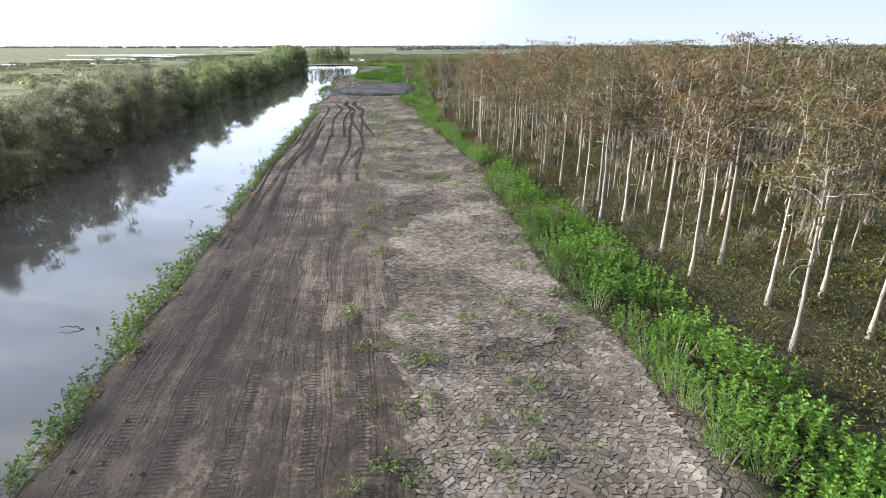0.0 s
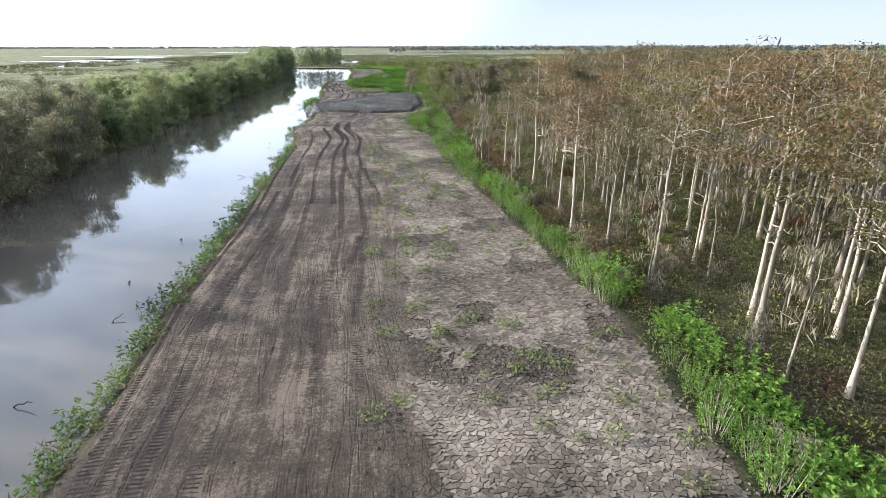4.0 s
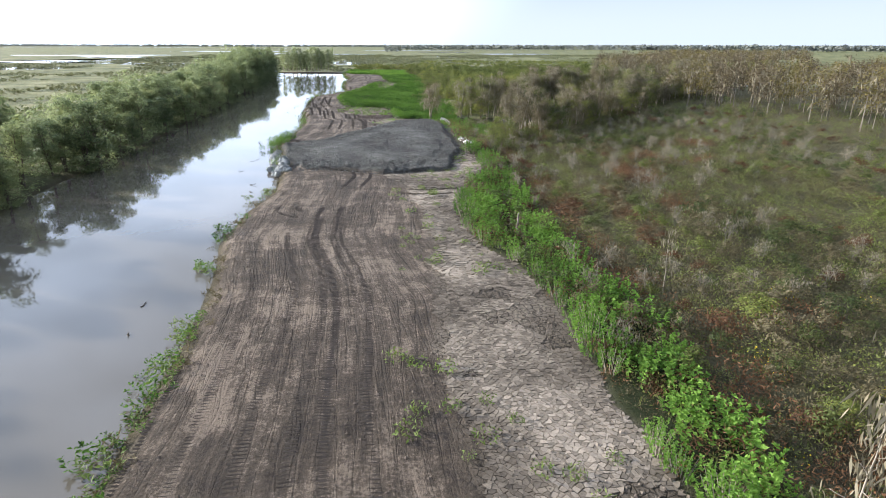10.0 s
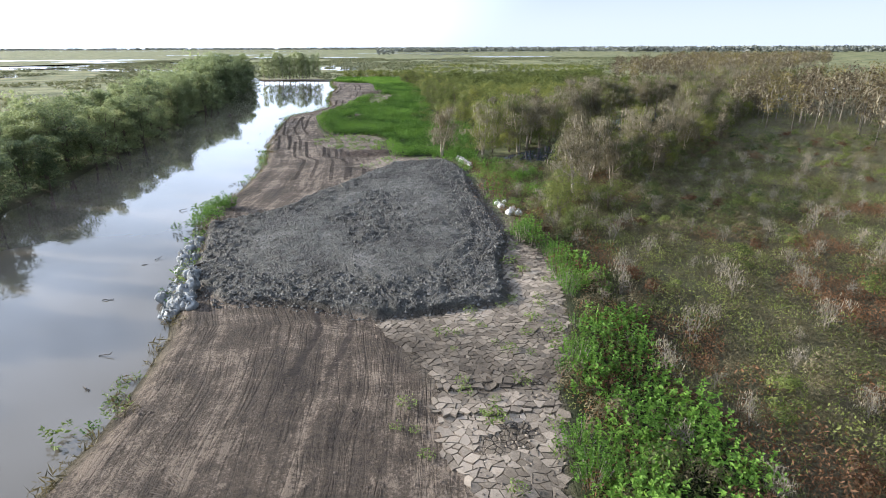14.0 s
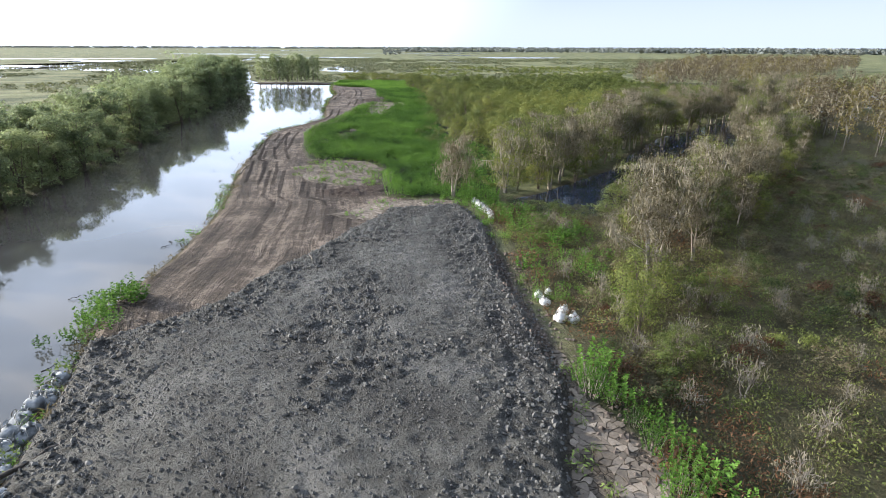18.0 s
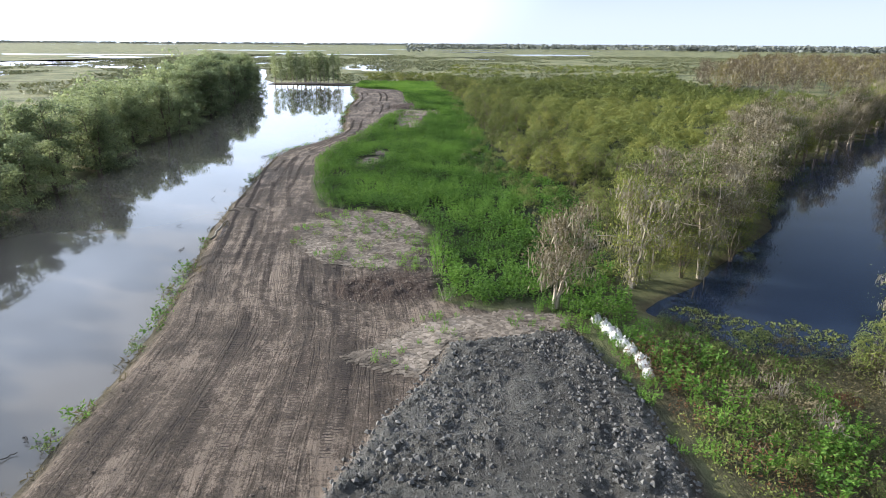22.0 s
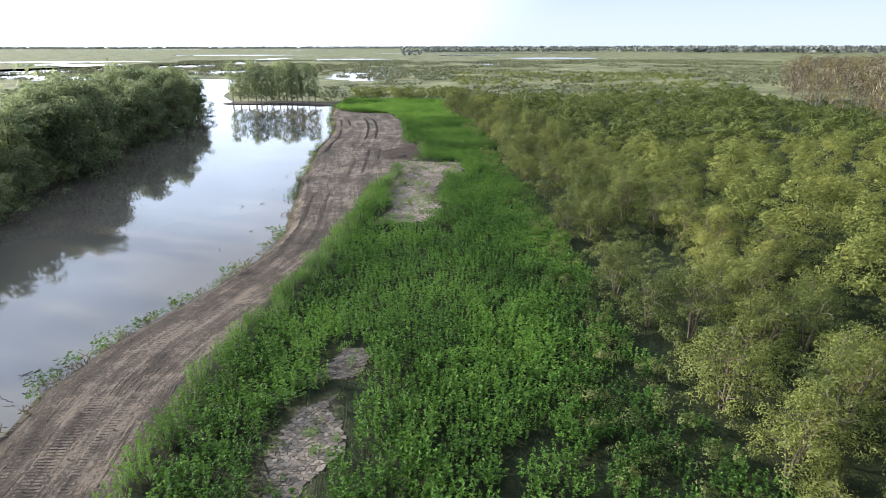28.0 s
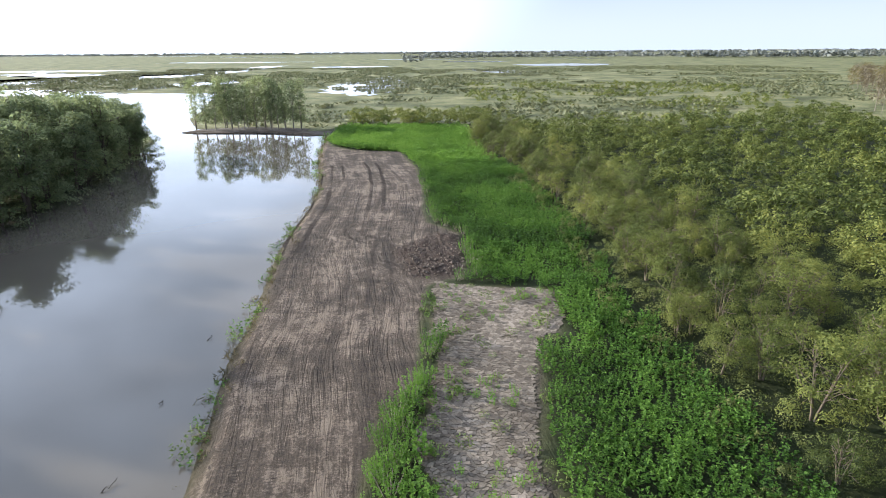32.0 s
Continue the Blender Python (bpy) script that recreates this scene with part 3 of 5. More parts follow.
# ---- mesh helpers ----
class Geo:
    """Gathers vertices and quads for one mesh."""

    def __init__(self):
        self.v, self.f, self.n = [], [], 0

    def add(self, v, f):
        v = np.asarray(v, np.float32).reshape(-1, 3)
        self.v.append(v)
        self.f.append(np.asarray(f, np.int64).reshape(-1, 4) + self.n)
        self.n += len(v)
        return self

    def arrays(self):
        return np.concatenate(self.v), np.concatenate(self.f)

    def mesh(self, name, mat, smooth=False):
        v, f = self.arrays()
        return mesh_of(name, v, f, mat, smooth)


def mesh_of(name, v, f, mat, smooth=False):
    """Quads; a face whose last two corners are the same is a triangle."""
    me = bpy.data.meshes.new(name)
    tri = f[:, 2] == f[:, 3]
    size = np.where(tri, 3, 4)
    loops = f.reshape(-1)[np.stack([np.ones_like(tri), np.ones_like(tri), np.ones_like(tri), ~tri], 1).reshape(-1)]
    me.vertices.add(len(v))
    me.vertices.foreach_set("co", np.ascontiguousarray(v, np.float32).reshape(-1))
    me.loops.add(len(loops))
    me.loops.foreach_set("vertex_index", loops.astype(np.int32))
    me.polygons.add(len(f))
    start = np.concatenate([[0], np.cumsum(size)[:-1]])
    me.polygons.foreach_set("loop_start", start.astype(np.int32))
    me.polygons.foreach_set("use_smooth", np.full(len(f), smooth))
    me.update(calc_edges=True)
    me.materials.append(mat)
    return me


def tube(points, radii, sides=6):
    p, r = np.asarray(points, float), np.asarray(radii, float)
    d = np.gradient(p, axis=0)
    d /= np.linalg.norm(d, axis=1, keepdims=True) + 1e-9
    ref = np.where(np.abs(d[:, 2:3]) > 0.9, [[1.0, 0, 0]], [[0, 0, 1.0]])
    s = np.cross(d, ref)
    s /= np.linalg.norm(s, axis=1, keepdims=True) + 1e-9
    t = np.cross(d, s)
    a = np.arange(sides) * 2 * np.pi / sides
    v = p[:, None] + r[:, None, None] * (np.cos(a)[None, :, None] * s[:, None] + np.sin(a)[None, :, None] * t[:, None])
    n = len(p)
    i, j = np.meshgrid(np.arange(n - 1), np.arange(sides), indexing="ij")
    k = (j + 1) % sides
    f = np.stack([i * sides + j, i * sides + k, (i + 1) * sides + k, (i + 1) * sides + j], -1).reshape(-1, 4)
    return v.reshape(-1, 3), f


def leaves(centres, size, g, thin=0.5, droop=None, flat=0.0, out=None, rough=0.34):
    """A kite-shaped leaf or spray at each centre, turned at random (droop: hanging down; flat: lying level)."""
    c = np.asarray(centres, float)
    n = len(c)
    a = g.normal(size=(n, 3))
    a[:, 2] *= 1 - flat
    if droop is not None:
        a = g.normal(size=(n, 3)) * 0.25 + [0, 0, -1.0]
    a /= np.linalg.norm(a, axis=1, keepdims=True)
    b = np.cross(a, g.normal(size=(n, 3)) + ([0, 0, 2.0 * flat] if flat else 0))
    if out is not None:
        w = out / (np.linalg.norm(out, axis=1, keepdims=True) + 1e-9) + rough * g.normal(size=(n, 3))
        a = np.cross(w, g.normal(size=(n, 3)))
        a /= np.linalg.norm(a, axis=1, keepdims=True) + 1e-9
        b = np.cross(w, a)
    b /= np.linalg.norm(b, axis=1, keepdims=True) + 1e-9
    s = (np.asarray(size) * g.uniform(0.65, 1.35, n))[:, None]
    a, b = a * s, b * s * thin
    v = np.stack([c - a * 0.5, c + b * 0.5 - a * 0.05, c + a * 0.55, c - b * 0.5 + a * 0.05], 1)
    return v.reshape(-1, 3), np.arange(4 * n).reshape(n, 4)


def cloud(centres, radius, per, g, squash=0.7):
    c = np.repeat(np.asarray(centres, float), per, 0)
    return c + g.normal(size=c.shape) * [radius, radius, radius * squash]


def thing(name, parts, m, label="", category="", group="", kind=""):
    """A thing: an empty at its base with its parts below it."""
    root = new(name)
    root.matrix_world = m
    for part_name, me in parts:
        o = new(part_name, me)
        o.parent = root
        if part_name == "hanging_moss":
            o["kind"] = "stuff"
    return tagged(root, label, category, group, kind)


def whole(name, me, label="", category="", kind="", group=""):
    return tagged(new(name, me), label, category, group, kind)


def scattered(name, variants, spots, label, category, kind="stuff"):
    """Many alike plants joined into one mesh per material: spots are rows of x, y, z, turn, size."""
    made = {}
    for k, (x, y, z, turn, size) in enumerate(spots):
        for mat, (v, f) in variants[k % len(variants)]:
            c, s = math.cos(turn) * size, math.sin(turn) * size
            w = np.empty_like(v)
            w[:, 0], w[:, 1], w[:, 2] = v[:, 0] * c - v[:, 1] * s + x, v[:, 0] * s + v[:, 1] * c + y, v[:, 2] * size + z
            made.setdefault(mat, Geo()).add(w, f)
    out = []
    for k, (mat, geo) in enumerate(made.items()):
        out.append(whole(name, geo.mesh(name, mat), label, category, kind))
    return out


# ---- ground, water ----
def axis(*spans):
    """Coordinates from spans of (start, end, first step, growth)."""
    out = []
    for a, b, s, k in spans:
        v, d = a, s
        while (v < b) if b > a else (v > b):
            out.append(v)
            v += d if b > a else -d
            d *= k
        out.append(b)
    return np.unique(np.round(out, 3))


def ground():
    s = axis((-1.5, 31, 0.2, 1), (-1.5, -55, 1.5, 1.0), (-55, -4600, 2.5, 1.2), (31, 70, 1.6, 1.0), (70, 4600, 2.5, 1.2))
    t = axis((14, 150, 0.5, 1), (150, 163, 0.25, 1), (163, 226, 0.17, 1), (226, 430, 0.56, 1), (430, 620, 2.0, 1.0), (620, 4700, 8.0, 1.09), (14, -60, 1.0, 1.1), (-60, -1500, 8, 1.3))
    S, Y = np.meshgrid(s, t)
    X = S + right_bank(Y)
    Z = height(X, Y)
    v = np.stack([X, Y, Z], -1).reshape(-1, 3)
    n, m = len(t), len(s)
    i, j = np.meshgrid(np.arange(n - 1), np.arange(m - 1), indexing="ij")
    f = np.stack([i * m + j, i * m + j + 1, (i + 1) * m + j + 1, (i + 1) * m + j], -1).reshape(-1, 4)
    me = mesh_of("ground", v, f, GROUND, True)
    u, canal, slough, work, mound, bare = zones(X, Y)
    ragged = fbm(X, Y, 2.5, 3, 61) - 0.5
    heap = np.maximum(side(HEAP, X, Y), side(HEAP_FAR, X, Y))
    tracked = np.maximum(step(-0.5, 0.5, work), step(-0.6, 0.6, bare))
    cracked = np.maximum(step(-0.5, 0.7, X - crack_edge(Y) + 2.5 * ragged) * step(225, 215, Y), step(-0.6, 0.6, bare)) * tracked
    strip = step(0.5, 1.2, X - crack_edge(Y) + 4.2 + 2 * ragged) * step(30, 42, Y) * step(84, 72, Y)
    cracked = np.maximum(cracked, 0.6 * strip * tracked * step(0.35, 0.6, fbm(X, Y, 4.0, 3, 62)))
    dark = step(-0.3, 0.4, mound)
    heaped = step(-0.8, 0.5, heap + 1.5 * ragged)
    bank = step(1.8, 0.5, u + ragged) * step(-3, 0, u)
    green = (1 - tracked) * step(0.4, -0.8, np.maximum(canal, slough) + 1.5)
    green = green * (1 - 0.75 * step(-1, 2, X - work_edge(Y)) * step(320, 300, Y) * step(230, 190, X) * step(3, -3, 1.05 * (Y - 224) - X + 2))
    reddish = (1 - tracked) * step(0.56, 0.68, fbm(X, Y, 6, 3, 77)) * step(60, 20, X - work_edge(Y)) * step(400, 380, Y) * step(-2, 2, X - work_edge(Y))
    # where shrubs stand: mask for the green floor with gap shade painted in
    shaded_floor = (1 - tracked) * np.maximum(step(216, 222, Y) * step(450, 444, Y) * step(6, -2, X - 0.55 * (Y - 240)), step(0.8, -0.2, X - brush_edge(Y)) * step(182, 178, Y)) * step(-1, 1, X - right_bank(Y)) * step(0.0, -1.0, np.maximum(canal, slough) + 1.2)
    # darker mud on the canal side, ending raggedly near y 78
    dark_bankside = step(78, 40, Y + 30 * ragged) * step(9.5, 4.5, u + 5 * ragged)
    for name, value in (("lateral", S), ("dark_bankside", dark_bankside), ("tracked", tracked * (1 - 0.8 * bank)), ("cracked", cracked), ("dark", dark), ("green", green), ("reddish", np.maximum(0.35 * reddish, 0.85 * heaped)), ("shaded_floor", shaded_floor)):
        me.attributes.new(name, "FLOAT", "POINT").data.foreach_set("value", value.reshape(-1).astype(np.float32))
    return whole("ground", me, "bulldozed brown mud levee between green marsh", "ground", "structure")


def sheet(name, poly, z, mat, label, category, wobble=0.0, kind="structure"):
    """A flat sheet with the outline poly, its edge made uneven."""
    pts = []
    for (x0, y0), (x1, y1) in zip(poly, poly[1:] + poly[:1]):
        n = max(1, int(math.hypot(x1 - x0, y1 - y0) / max(3.0, wobble * 1.5)))
        pts += [(x0 + (x1 - x0) * k / n, y0 + (y1 - y0) * k / n) for k in range(n)]
    g = np.random.default_rng(int(abs(poly[0][0] * 7 + poly[0][1])))
    bm = bmesh.new()
    vs = [bm.verts.new((x + wobble * g.normal() * 0.6, y + wobble * g.normal() * 1.2, z)) for x, y in pts]
    face = bm.faces.new(vs)
    if face.normal.z < 0:
        face.normal_flip()
    bmesh.ops.triangulate(bm, faces=[face])
    me = bpy.data.meshes.new(name)
    bm.to_mesh(me)
    bm.free()
    for p in me.polygons:
        if p.normal.z < 0:
            p.flip()
    me.materials.append(mat)
    return whole(name, me, label, category, kind)


ground()
CANAL_SHEET = [(-130, -300), (-8, -300), (-8, 120), (-20, 160), (-20, 260), (-30, 440), (-40, 440), (-40, 720), (-430, 720), (-430, 460), (-120, 440), (-110, 300)]
sheet("water", CANAL_SHEET, WATER_Z, WATER, "still silty canal water mirroring the pale sky", "water")
sheet("water", [(-12, 204), (20, 204), (170, 330), (170, 410), (100, 400), (-12, 250)], WATER_Z, WATER_DARK, "dark still slough water, tinted with the sky's blue reflection", "water")
sheet("water", [(16, 20), (95, 20), (95, 170), (8, 170)], WATER_Z + 0.02, WATER_DARK, "dark swamp pools between the tree trunks", "water")


# ---- plants ----
def limb(start, way, length, bend, g, n=5):
    """A bent branch: points from start along way."""
    p, d, out = np.array(start, float), np.array(way, float), []
    d /= np.linalg.norm(d)
    for _ in range(n):
        out.append(p.copy())
        d = d + g.normal(size=3) * bend
        d /= np.linalg.norm(d)
        p = p + d * length / (n - 1)
    return np.array(out)


def skeleton(g, high, base, limbs, low, reach, rise, sides=7, bend=0.2, lean=0.03, flare=1.0, twigs=2, stems=1, spread=0.0):
    """Trunk and branches. Returns the wood and the outer points of the branches, from which leaves and moss hang."""
    wood, tips = Geo(), []
    for st in range(stems):
        a = g.uniform(0, 2 * np.pi)
        out = np.array([np.cos(a), np.sin(a), 0]) * spread * (stems > 1)
        h = high * g.uniform(0.8, 1.0) if stems > 1 else high
        t = np.linspace(0, 1, 9)
        sway = np.cumsum(g.normal(size=(9, 3)) * [lean, lean, 0] * h / 3, 0)
        p = np.stack([0 * t, 0 * t, t * h], 1) + sway * t[:, None] + out * (t[:, None] * h * 0.5 + 0.15)
        p[0, 2] = -0.4
        r = base * (1 - 0.82 * t) * (1 + flare * np.exp(-t * h / 0.7))
        wood.add(*tube(p, r, sides))
        for k in range(limbs):
            f = low + (1 - low) * (k + g.uniform(0.2, 1)) / (limbs + 0.5)
            s = np.array([np.interp(f, t, p[:, i]) for i in range(3)])
            b = k * 2.4 + g.uniform(-0.6, 0.6)
            L = reach * (1.15 - 0.65 * f) * g.uniform(0.6, 1.3)
            q = limb(s, (np.cos(b), np.sin(b), rise * g.uniform(0.4, 1.5)), L, bend, g, 5)
            r0 = base * (1 - 0.8 * f) * 0.5
            wood.add(*tube(q, np.linspace(r0, 0.018, 5), 4))
            tips += [q[2], q[3], q[4]]
            for _ in range(twigs):
                m = g.integers(1, 4)
                w = limb(q[m], (q[m] - q[m - 1]) + g.normal(size=3) * 0.5 * np.linalg.norm(q[1] - q[0]), L * 0.45, bend, g, 4)
                wood.add(*tube(w, np.linspace(r0 * 0.45, 0.012, 4), 3))
                tips += [w[2], w[3]]
        tips.append(p[-1])
    return wood, np.array(tips)


def cypress(seed, leaf, high=14.0, per=20, moss=0):
    """A tall cypress: long bare trunk, a few dead limbs, and a flat crown of level sprays near the top."""
    g = np.random.default_rng(seed)
    wood, tips = skeleton(g, high, g.uniform(0.12, 0.165), 15, 0.6, 4.2, 0.3, lean=0.025, flare=1.1, bend=0.24)
    for _ in range(4):
        f = g.uniform(0.38, 0.65) * high
        b = g.uniform(0, 2 * np.pi)
        wood.add(*tube(limb((0, 0, f), (np.cos(b), np.sin(b), 0.4), g.uniform(0.8, 2.2), 0.3, g, 5), np.linspace(0.05, 0.014, 5), 4))
    c = np.repeat(tips[g.random(len(tips)) < 0.72], per, 0)
    off = g.normal(size=c.shape) * [0.55, 0.55, 0.11]
    crown = Geo().add(*leaves(c + off, 0.21, g, 0.45, out=off * [0.6, 0.6, 1] + [0, 0, 0.6], rough=0.4))
    parts = [("trunk", wood.mesh("trunk", BARK_GREY if seed % 3 == 1 else BARK_PALE, True)), ("crown", crown.mesh("crown", leaf))]
    if moss:
        parts.append(("hanging_moss", moss_on(tips, g, moss).mesh("hanging_moss", MOSS)))
    return parts


def lobes(tips, count, radius, per, size, g, thin=0.45, squash=0.8):
    """Rounded bunches of leaves about some of the branch ends: denser on their outside, so that they shade each other."""
    c = tips[g.choice(len(tips), min(count, len(tips)), replace=False)]
    d = g.normal(size=(len(c), per, 3))
    d /= np.linalg.norm(d, axis=2, keepdims=True)
    d[..., 2] = np.where(d[..., 2] < -0.3, -d[..., 2], d[..., 2])
    r = radius * g.uniform(0.7, 1.25, (len(c), 1, 1)) * (1 - 0.45 * g.random((len(c), per, 1)) ** 2)
    mid = tips.mean(0) * [1, 1, 0.7]
    whole_way = c - mid
    whole_way /= np.linalg.norm(whole_way, axis=1, keepdims=True) + 1e-9
    return leaves((c[:, None] + d * r * [1, 1, squash]).reshape(-1, 3), size, g, thin, out=(d + 0.5 * whole_way[:, None] + [0, 0, 0.25]).reshape(-1, 3))


def moss_on(tips, g, per, long=0.5):
    c = np.repeat(tips[g.random(len(tips)) < 0.75], per, 0)
    c = c + g.normal(size=c.shape) * [0.3, 0.3, 0.1]
    size = long * g.uniform(0.4, 1.5, len(c))
    c[:, 2] -= size * 0.45
    return Geo().add(*leaves(c, size, g, 0.15, droop=1))


def bank_tree(seed, leaf, high=9.0, per=20, stems=3, moss=0, width=2.6):
    g = np.random.default_rng(seed)
    wood, tips = skeleton(g, high, 0.13, 8, 0.3, width, 0.8, sides=5, bend=0.3, stems=stems, spread=0.28, lean=0.03, flare=0.5)
    crown = Geo().add(*lobes(tips, 32, 0.95, per * 5, 0.28, g, 0.5)).add(*leaves(cloud(tips, 0.5, max(2, per // 5), g), 0.22, g, 0.5))
    # low skirts of leaves over the water
    k = 20
    skirt = np.stack([g.normal(0, 1.5, k), g.normal(0, 1.5, k), g.uniform(0.2, high * 0.4, k)], 1)
    crown.add(*lobes(skirt, k, 0.9, 55, 0.28, g, 0.5))
    parts = [("trunk", wood.mesh("trunk", BARK_DARK if not moss else BARK_GREY, True)), ("crown", crown.mesh("crown", leaf))]
    if moss:
        parts.append(("hanging_moss", moss_on(tips, g, moss).mesh("hanging_moss", MOSS)))
    return parts


def willow(seed, high=4.6, per=20, leaf=None):
    """A willow bush: several stems under a rounded crown that reaches nearly to the ground."""
    g = np.random.default_rng(seed)
    wood, tips = skeleton(g, high * 0.85, 0.06, 6, 0.2, 1.5, 0.9, sides=4, bend=0.28, stems=4, spread=0.36, lean=0.04, flare=0.3, twigs=1)
    n = 30
    d = g.normal(size=(n, 3))
    d[:, 2] = np.where(d[:, 2] < -0.25, -d[:, 2], d[:, 2])
    d /= np.linalg.norm(d, axis=1, keepdims=True)
    wide = g.uniform(1.5, 1.95)
    c = d * g.uniform(0.62, 1.0, (n, 1)) * [wide, wide, high * 0.72] + [0, 0, high * 0.24]
    crown = Geo().add(*lobes(c, n, 0.56, 150, 0.115, g, 0.36, 0.85)).add(*leaves(cloud(tips, 0.3, 6, g), 0.16, g, 0.3))
    return [("trunk", wood.mesh("trunk", BARK_DARK, True)), ("crown", crown.mesh("crown", leaf or LEAF_WILLOW))]


def mossy_tree(seed, high=7.0):
    g = np.random.default_rng(seed)
    wood, tips = skeleton(g, high, 0.11, 9, 0.25, 2.3, 0.8, sides=5, bend=0.35, stems=2, spread=0.3, lean=0.06, flare=0.6, twigs=3)
    crown = Geo().add(*leaves(cloud(tips[g.random(len(tips)) < 0.75], 0.5, 26, g), 0.15, g, 0.5))
    return [("trunk", wood.mesh("trunk", BARK_GREY if seed % 3 else BARK_PALE, True)), ("crown", crown.mesh("crown", LEAF_SCRUB if seed % 2 else LEAF_WILLOW)), ("hanging_moss", moss_on(tips, g, 12, 0.4).mesh("hanging_moss", MOSS))]


def bush(seed, high=1.4, wide=0.75, n=150, size=0.17, stems=8, thin=0.42):
    """A leafy shrub of upright shoots, each with whorls of long leaves that stand out from it: arrays of leaves only."""
    g = np.random.default_rng(seed)
    k = stems
    a = np.arange(k) * 2.4 + g.uniform(-0.4, 0.4, k)
    r = wide * np.sqrt((np.arange(k) + 0.4) / k)
    top = np.stack([np.cos(a) * r, np.sin(a) * r, high * g.uniform(0.7, 1.0, k) * (1 - 0.3 * (r / wide) ** 2)], 1)
    pick = g.integers(0, k, n)
    f = 1 - 0.75 * g.random(n) ** 1.6
    c = top[pick] * np.stack([0.6 + 0.4 * f, 0.6 + 0.4 * f, f], 1)
    b = g.uniform(0, 2 * np.pi, n)
    up = g.uniform(0.1, 1.6, n) * f
    way = np.stack([np.cos(b), np.sin(b), up], 1) + 0.25 * top[pick] * [1, 1, 0] / wide
    way /= np.linalg.norm(way, axis=1, keepdims=True)
    flat = np.cross(way, np.stack([0 * b, 0 * b, 1 + 0 * b], 1) + 0.6 * g.normal(size=(n, 3)))
    flat /= np.linalg.norm(flat, axis=1, keepdims=True) + 1e-9
    s = (size * 1.35 * g.uniform(0.7, 1.3, n) * (1.25 - 0.5 * f))[:, None]
    v = np.stack([c, c + way * s * 0.45 + flat * s * thin * 0.5, c + way * s - [0, 0, 0.04], c + way * s * 0.45 - flat * s * thin * 0.5], 1)
    return v.reshape(-1, 3), np.arange(4 * n).reshape(n, 4)


def dome(seed, high, wide, count, per, size):
    """A rounded tree or thicket seen from far off: bunches of leaves over a dome."""
    g = np.random.default_rng(seed)
    d = g.normal(size=(count, 3))
    d /= np.linalg.norm(d, axis=1, keepdims=True)
    d[:, 2] = np.abs(d[:, 2])
    c = d * g.uniform(0.5, 1.0, (count, 1)) * [wide, wide, high * 0.6] + [0, 0, high * 0.3]
    return lobes(c, count, wide * 0.42, per, size, g, 0.5)


def grid_spots(x0, x1, y0, y1, gap, g, keep):
    """Jittered places in a rectangle where keep(x, y) holds."""
    X, Y = np.meshgrid(np.arange(x0, x1, gap), np.arange(y0, y1, gap))
    X, Y = (X + g.uniform(-0.48, 0.48, X.shape) * gap).ravel(), (Y + g.uniform(-0.48, 0.48, Y.shape) * gap).ravel()
    k = keep(X, Y)
    return X[k], Y[k]


def spots_of(x, y, g, lo, hi, sink=0.05):
    z = height(x, y, False) - sink
    return np.stack([x, y, z, g.uniform(0, 6.28, len(x)), g.uniform(lo, hi, len(x))], 1)


def plant(name, variants, spots, label, category, group=""):
    for k, (x, y, z, turn, size) in enumerate(spots):
        parts = variants[k % len(variants)]
        thing(name, parts, Matrix.Translation((x, y, z)) @ Matrix.Rotation(turn, 4, "Z") @ Matrix.Scale(size, 4), label, category, group)


def dry(x, y):
    u, canal, slough, *_ = zones(x, y)
    return np.maximum(canal, slough) < -0.3


def split(spots, near, count):
    """The count spots with the smallest near value, and the rest."""
    k = np.argsort(near, kind="stable")
    return spots[np.sort(k[:count])], spots[np.sort(k[count:])]


g = np.random.default_rng(5)
# ---- tall cypress stand beside the levee ----
CYP = [cypress(k, LEAF_RUST if k % 3 == 0 else LEAF_OLIVE, g.uniform(12.2, 13.8), 28, 4 if k % 2 else 2) for k in range(7)]


def stand(x, y):
    return (x > brush_edge(y) + 1.2) & (y < np.minimum(108 + 0.9 * np.maximum(x, 0), 121 - 0.25 * (x - 3)) + 6 * (fbm(x, y, 14, 2, 4) - 0.5)) & (x < 50)


x, y = grid_spots(2, 50, 6, 128, 4.6, g, stand)
plant("cypress_tree", CYP, spots_of(x, y, g, 0.7, 1.03), "tall cypress with a pale bare trunk and rusty thin crown", "tree", "cypress stand")


def pole(seed):
    """A thin young or dying trunk with short bare branches."""
    r = np.random.default_rng(seed)
    w, tips = skeleton(r, r.uniform(5, 9), 0.07, 8, 0.3, 1.2, 0.5, sides=5, bend=0.35, lean=0.05, flare=0.6, twigs=1)
    return [("trunk", w.mesh("trunk", BARK_GREY, True)), ("hanging_moss", moss_on(tips, r, 8, 0.5).mesh("hanging_moss", MOSS))]


POLE = [pole(200 + k) for k in range(5)]
x, y = grid_spots(2, 46, 10, 126, 5.8, g, stand)
plant("bare_tree", POLE, spots_of(x, y, g, 0.7, 1.2), "thin bare grey swamp tree with tufts of moss", "tree", "thin trees in the cypress stand")


def wood_tree(seed, leaf, high, n, size):
    r = np.random.default_rng(seed)
    w, tips = skeleton(r, high, 0.12, 7, 0.3, 3.0, 0.4, sides=3, lean=0.02, twigs=0, flare=0.6)
    c = Geo().add(*leaves(cloud(tips, 0.95, n, r, 0.6), size, r, 0.5, flat=0.4))
    m = moss_on(tips, r, 2, 1.4)
    return [(BARK_FAR, w.arrays()), (leaf, c.arrays()), (MOSS, m.arrays())]


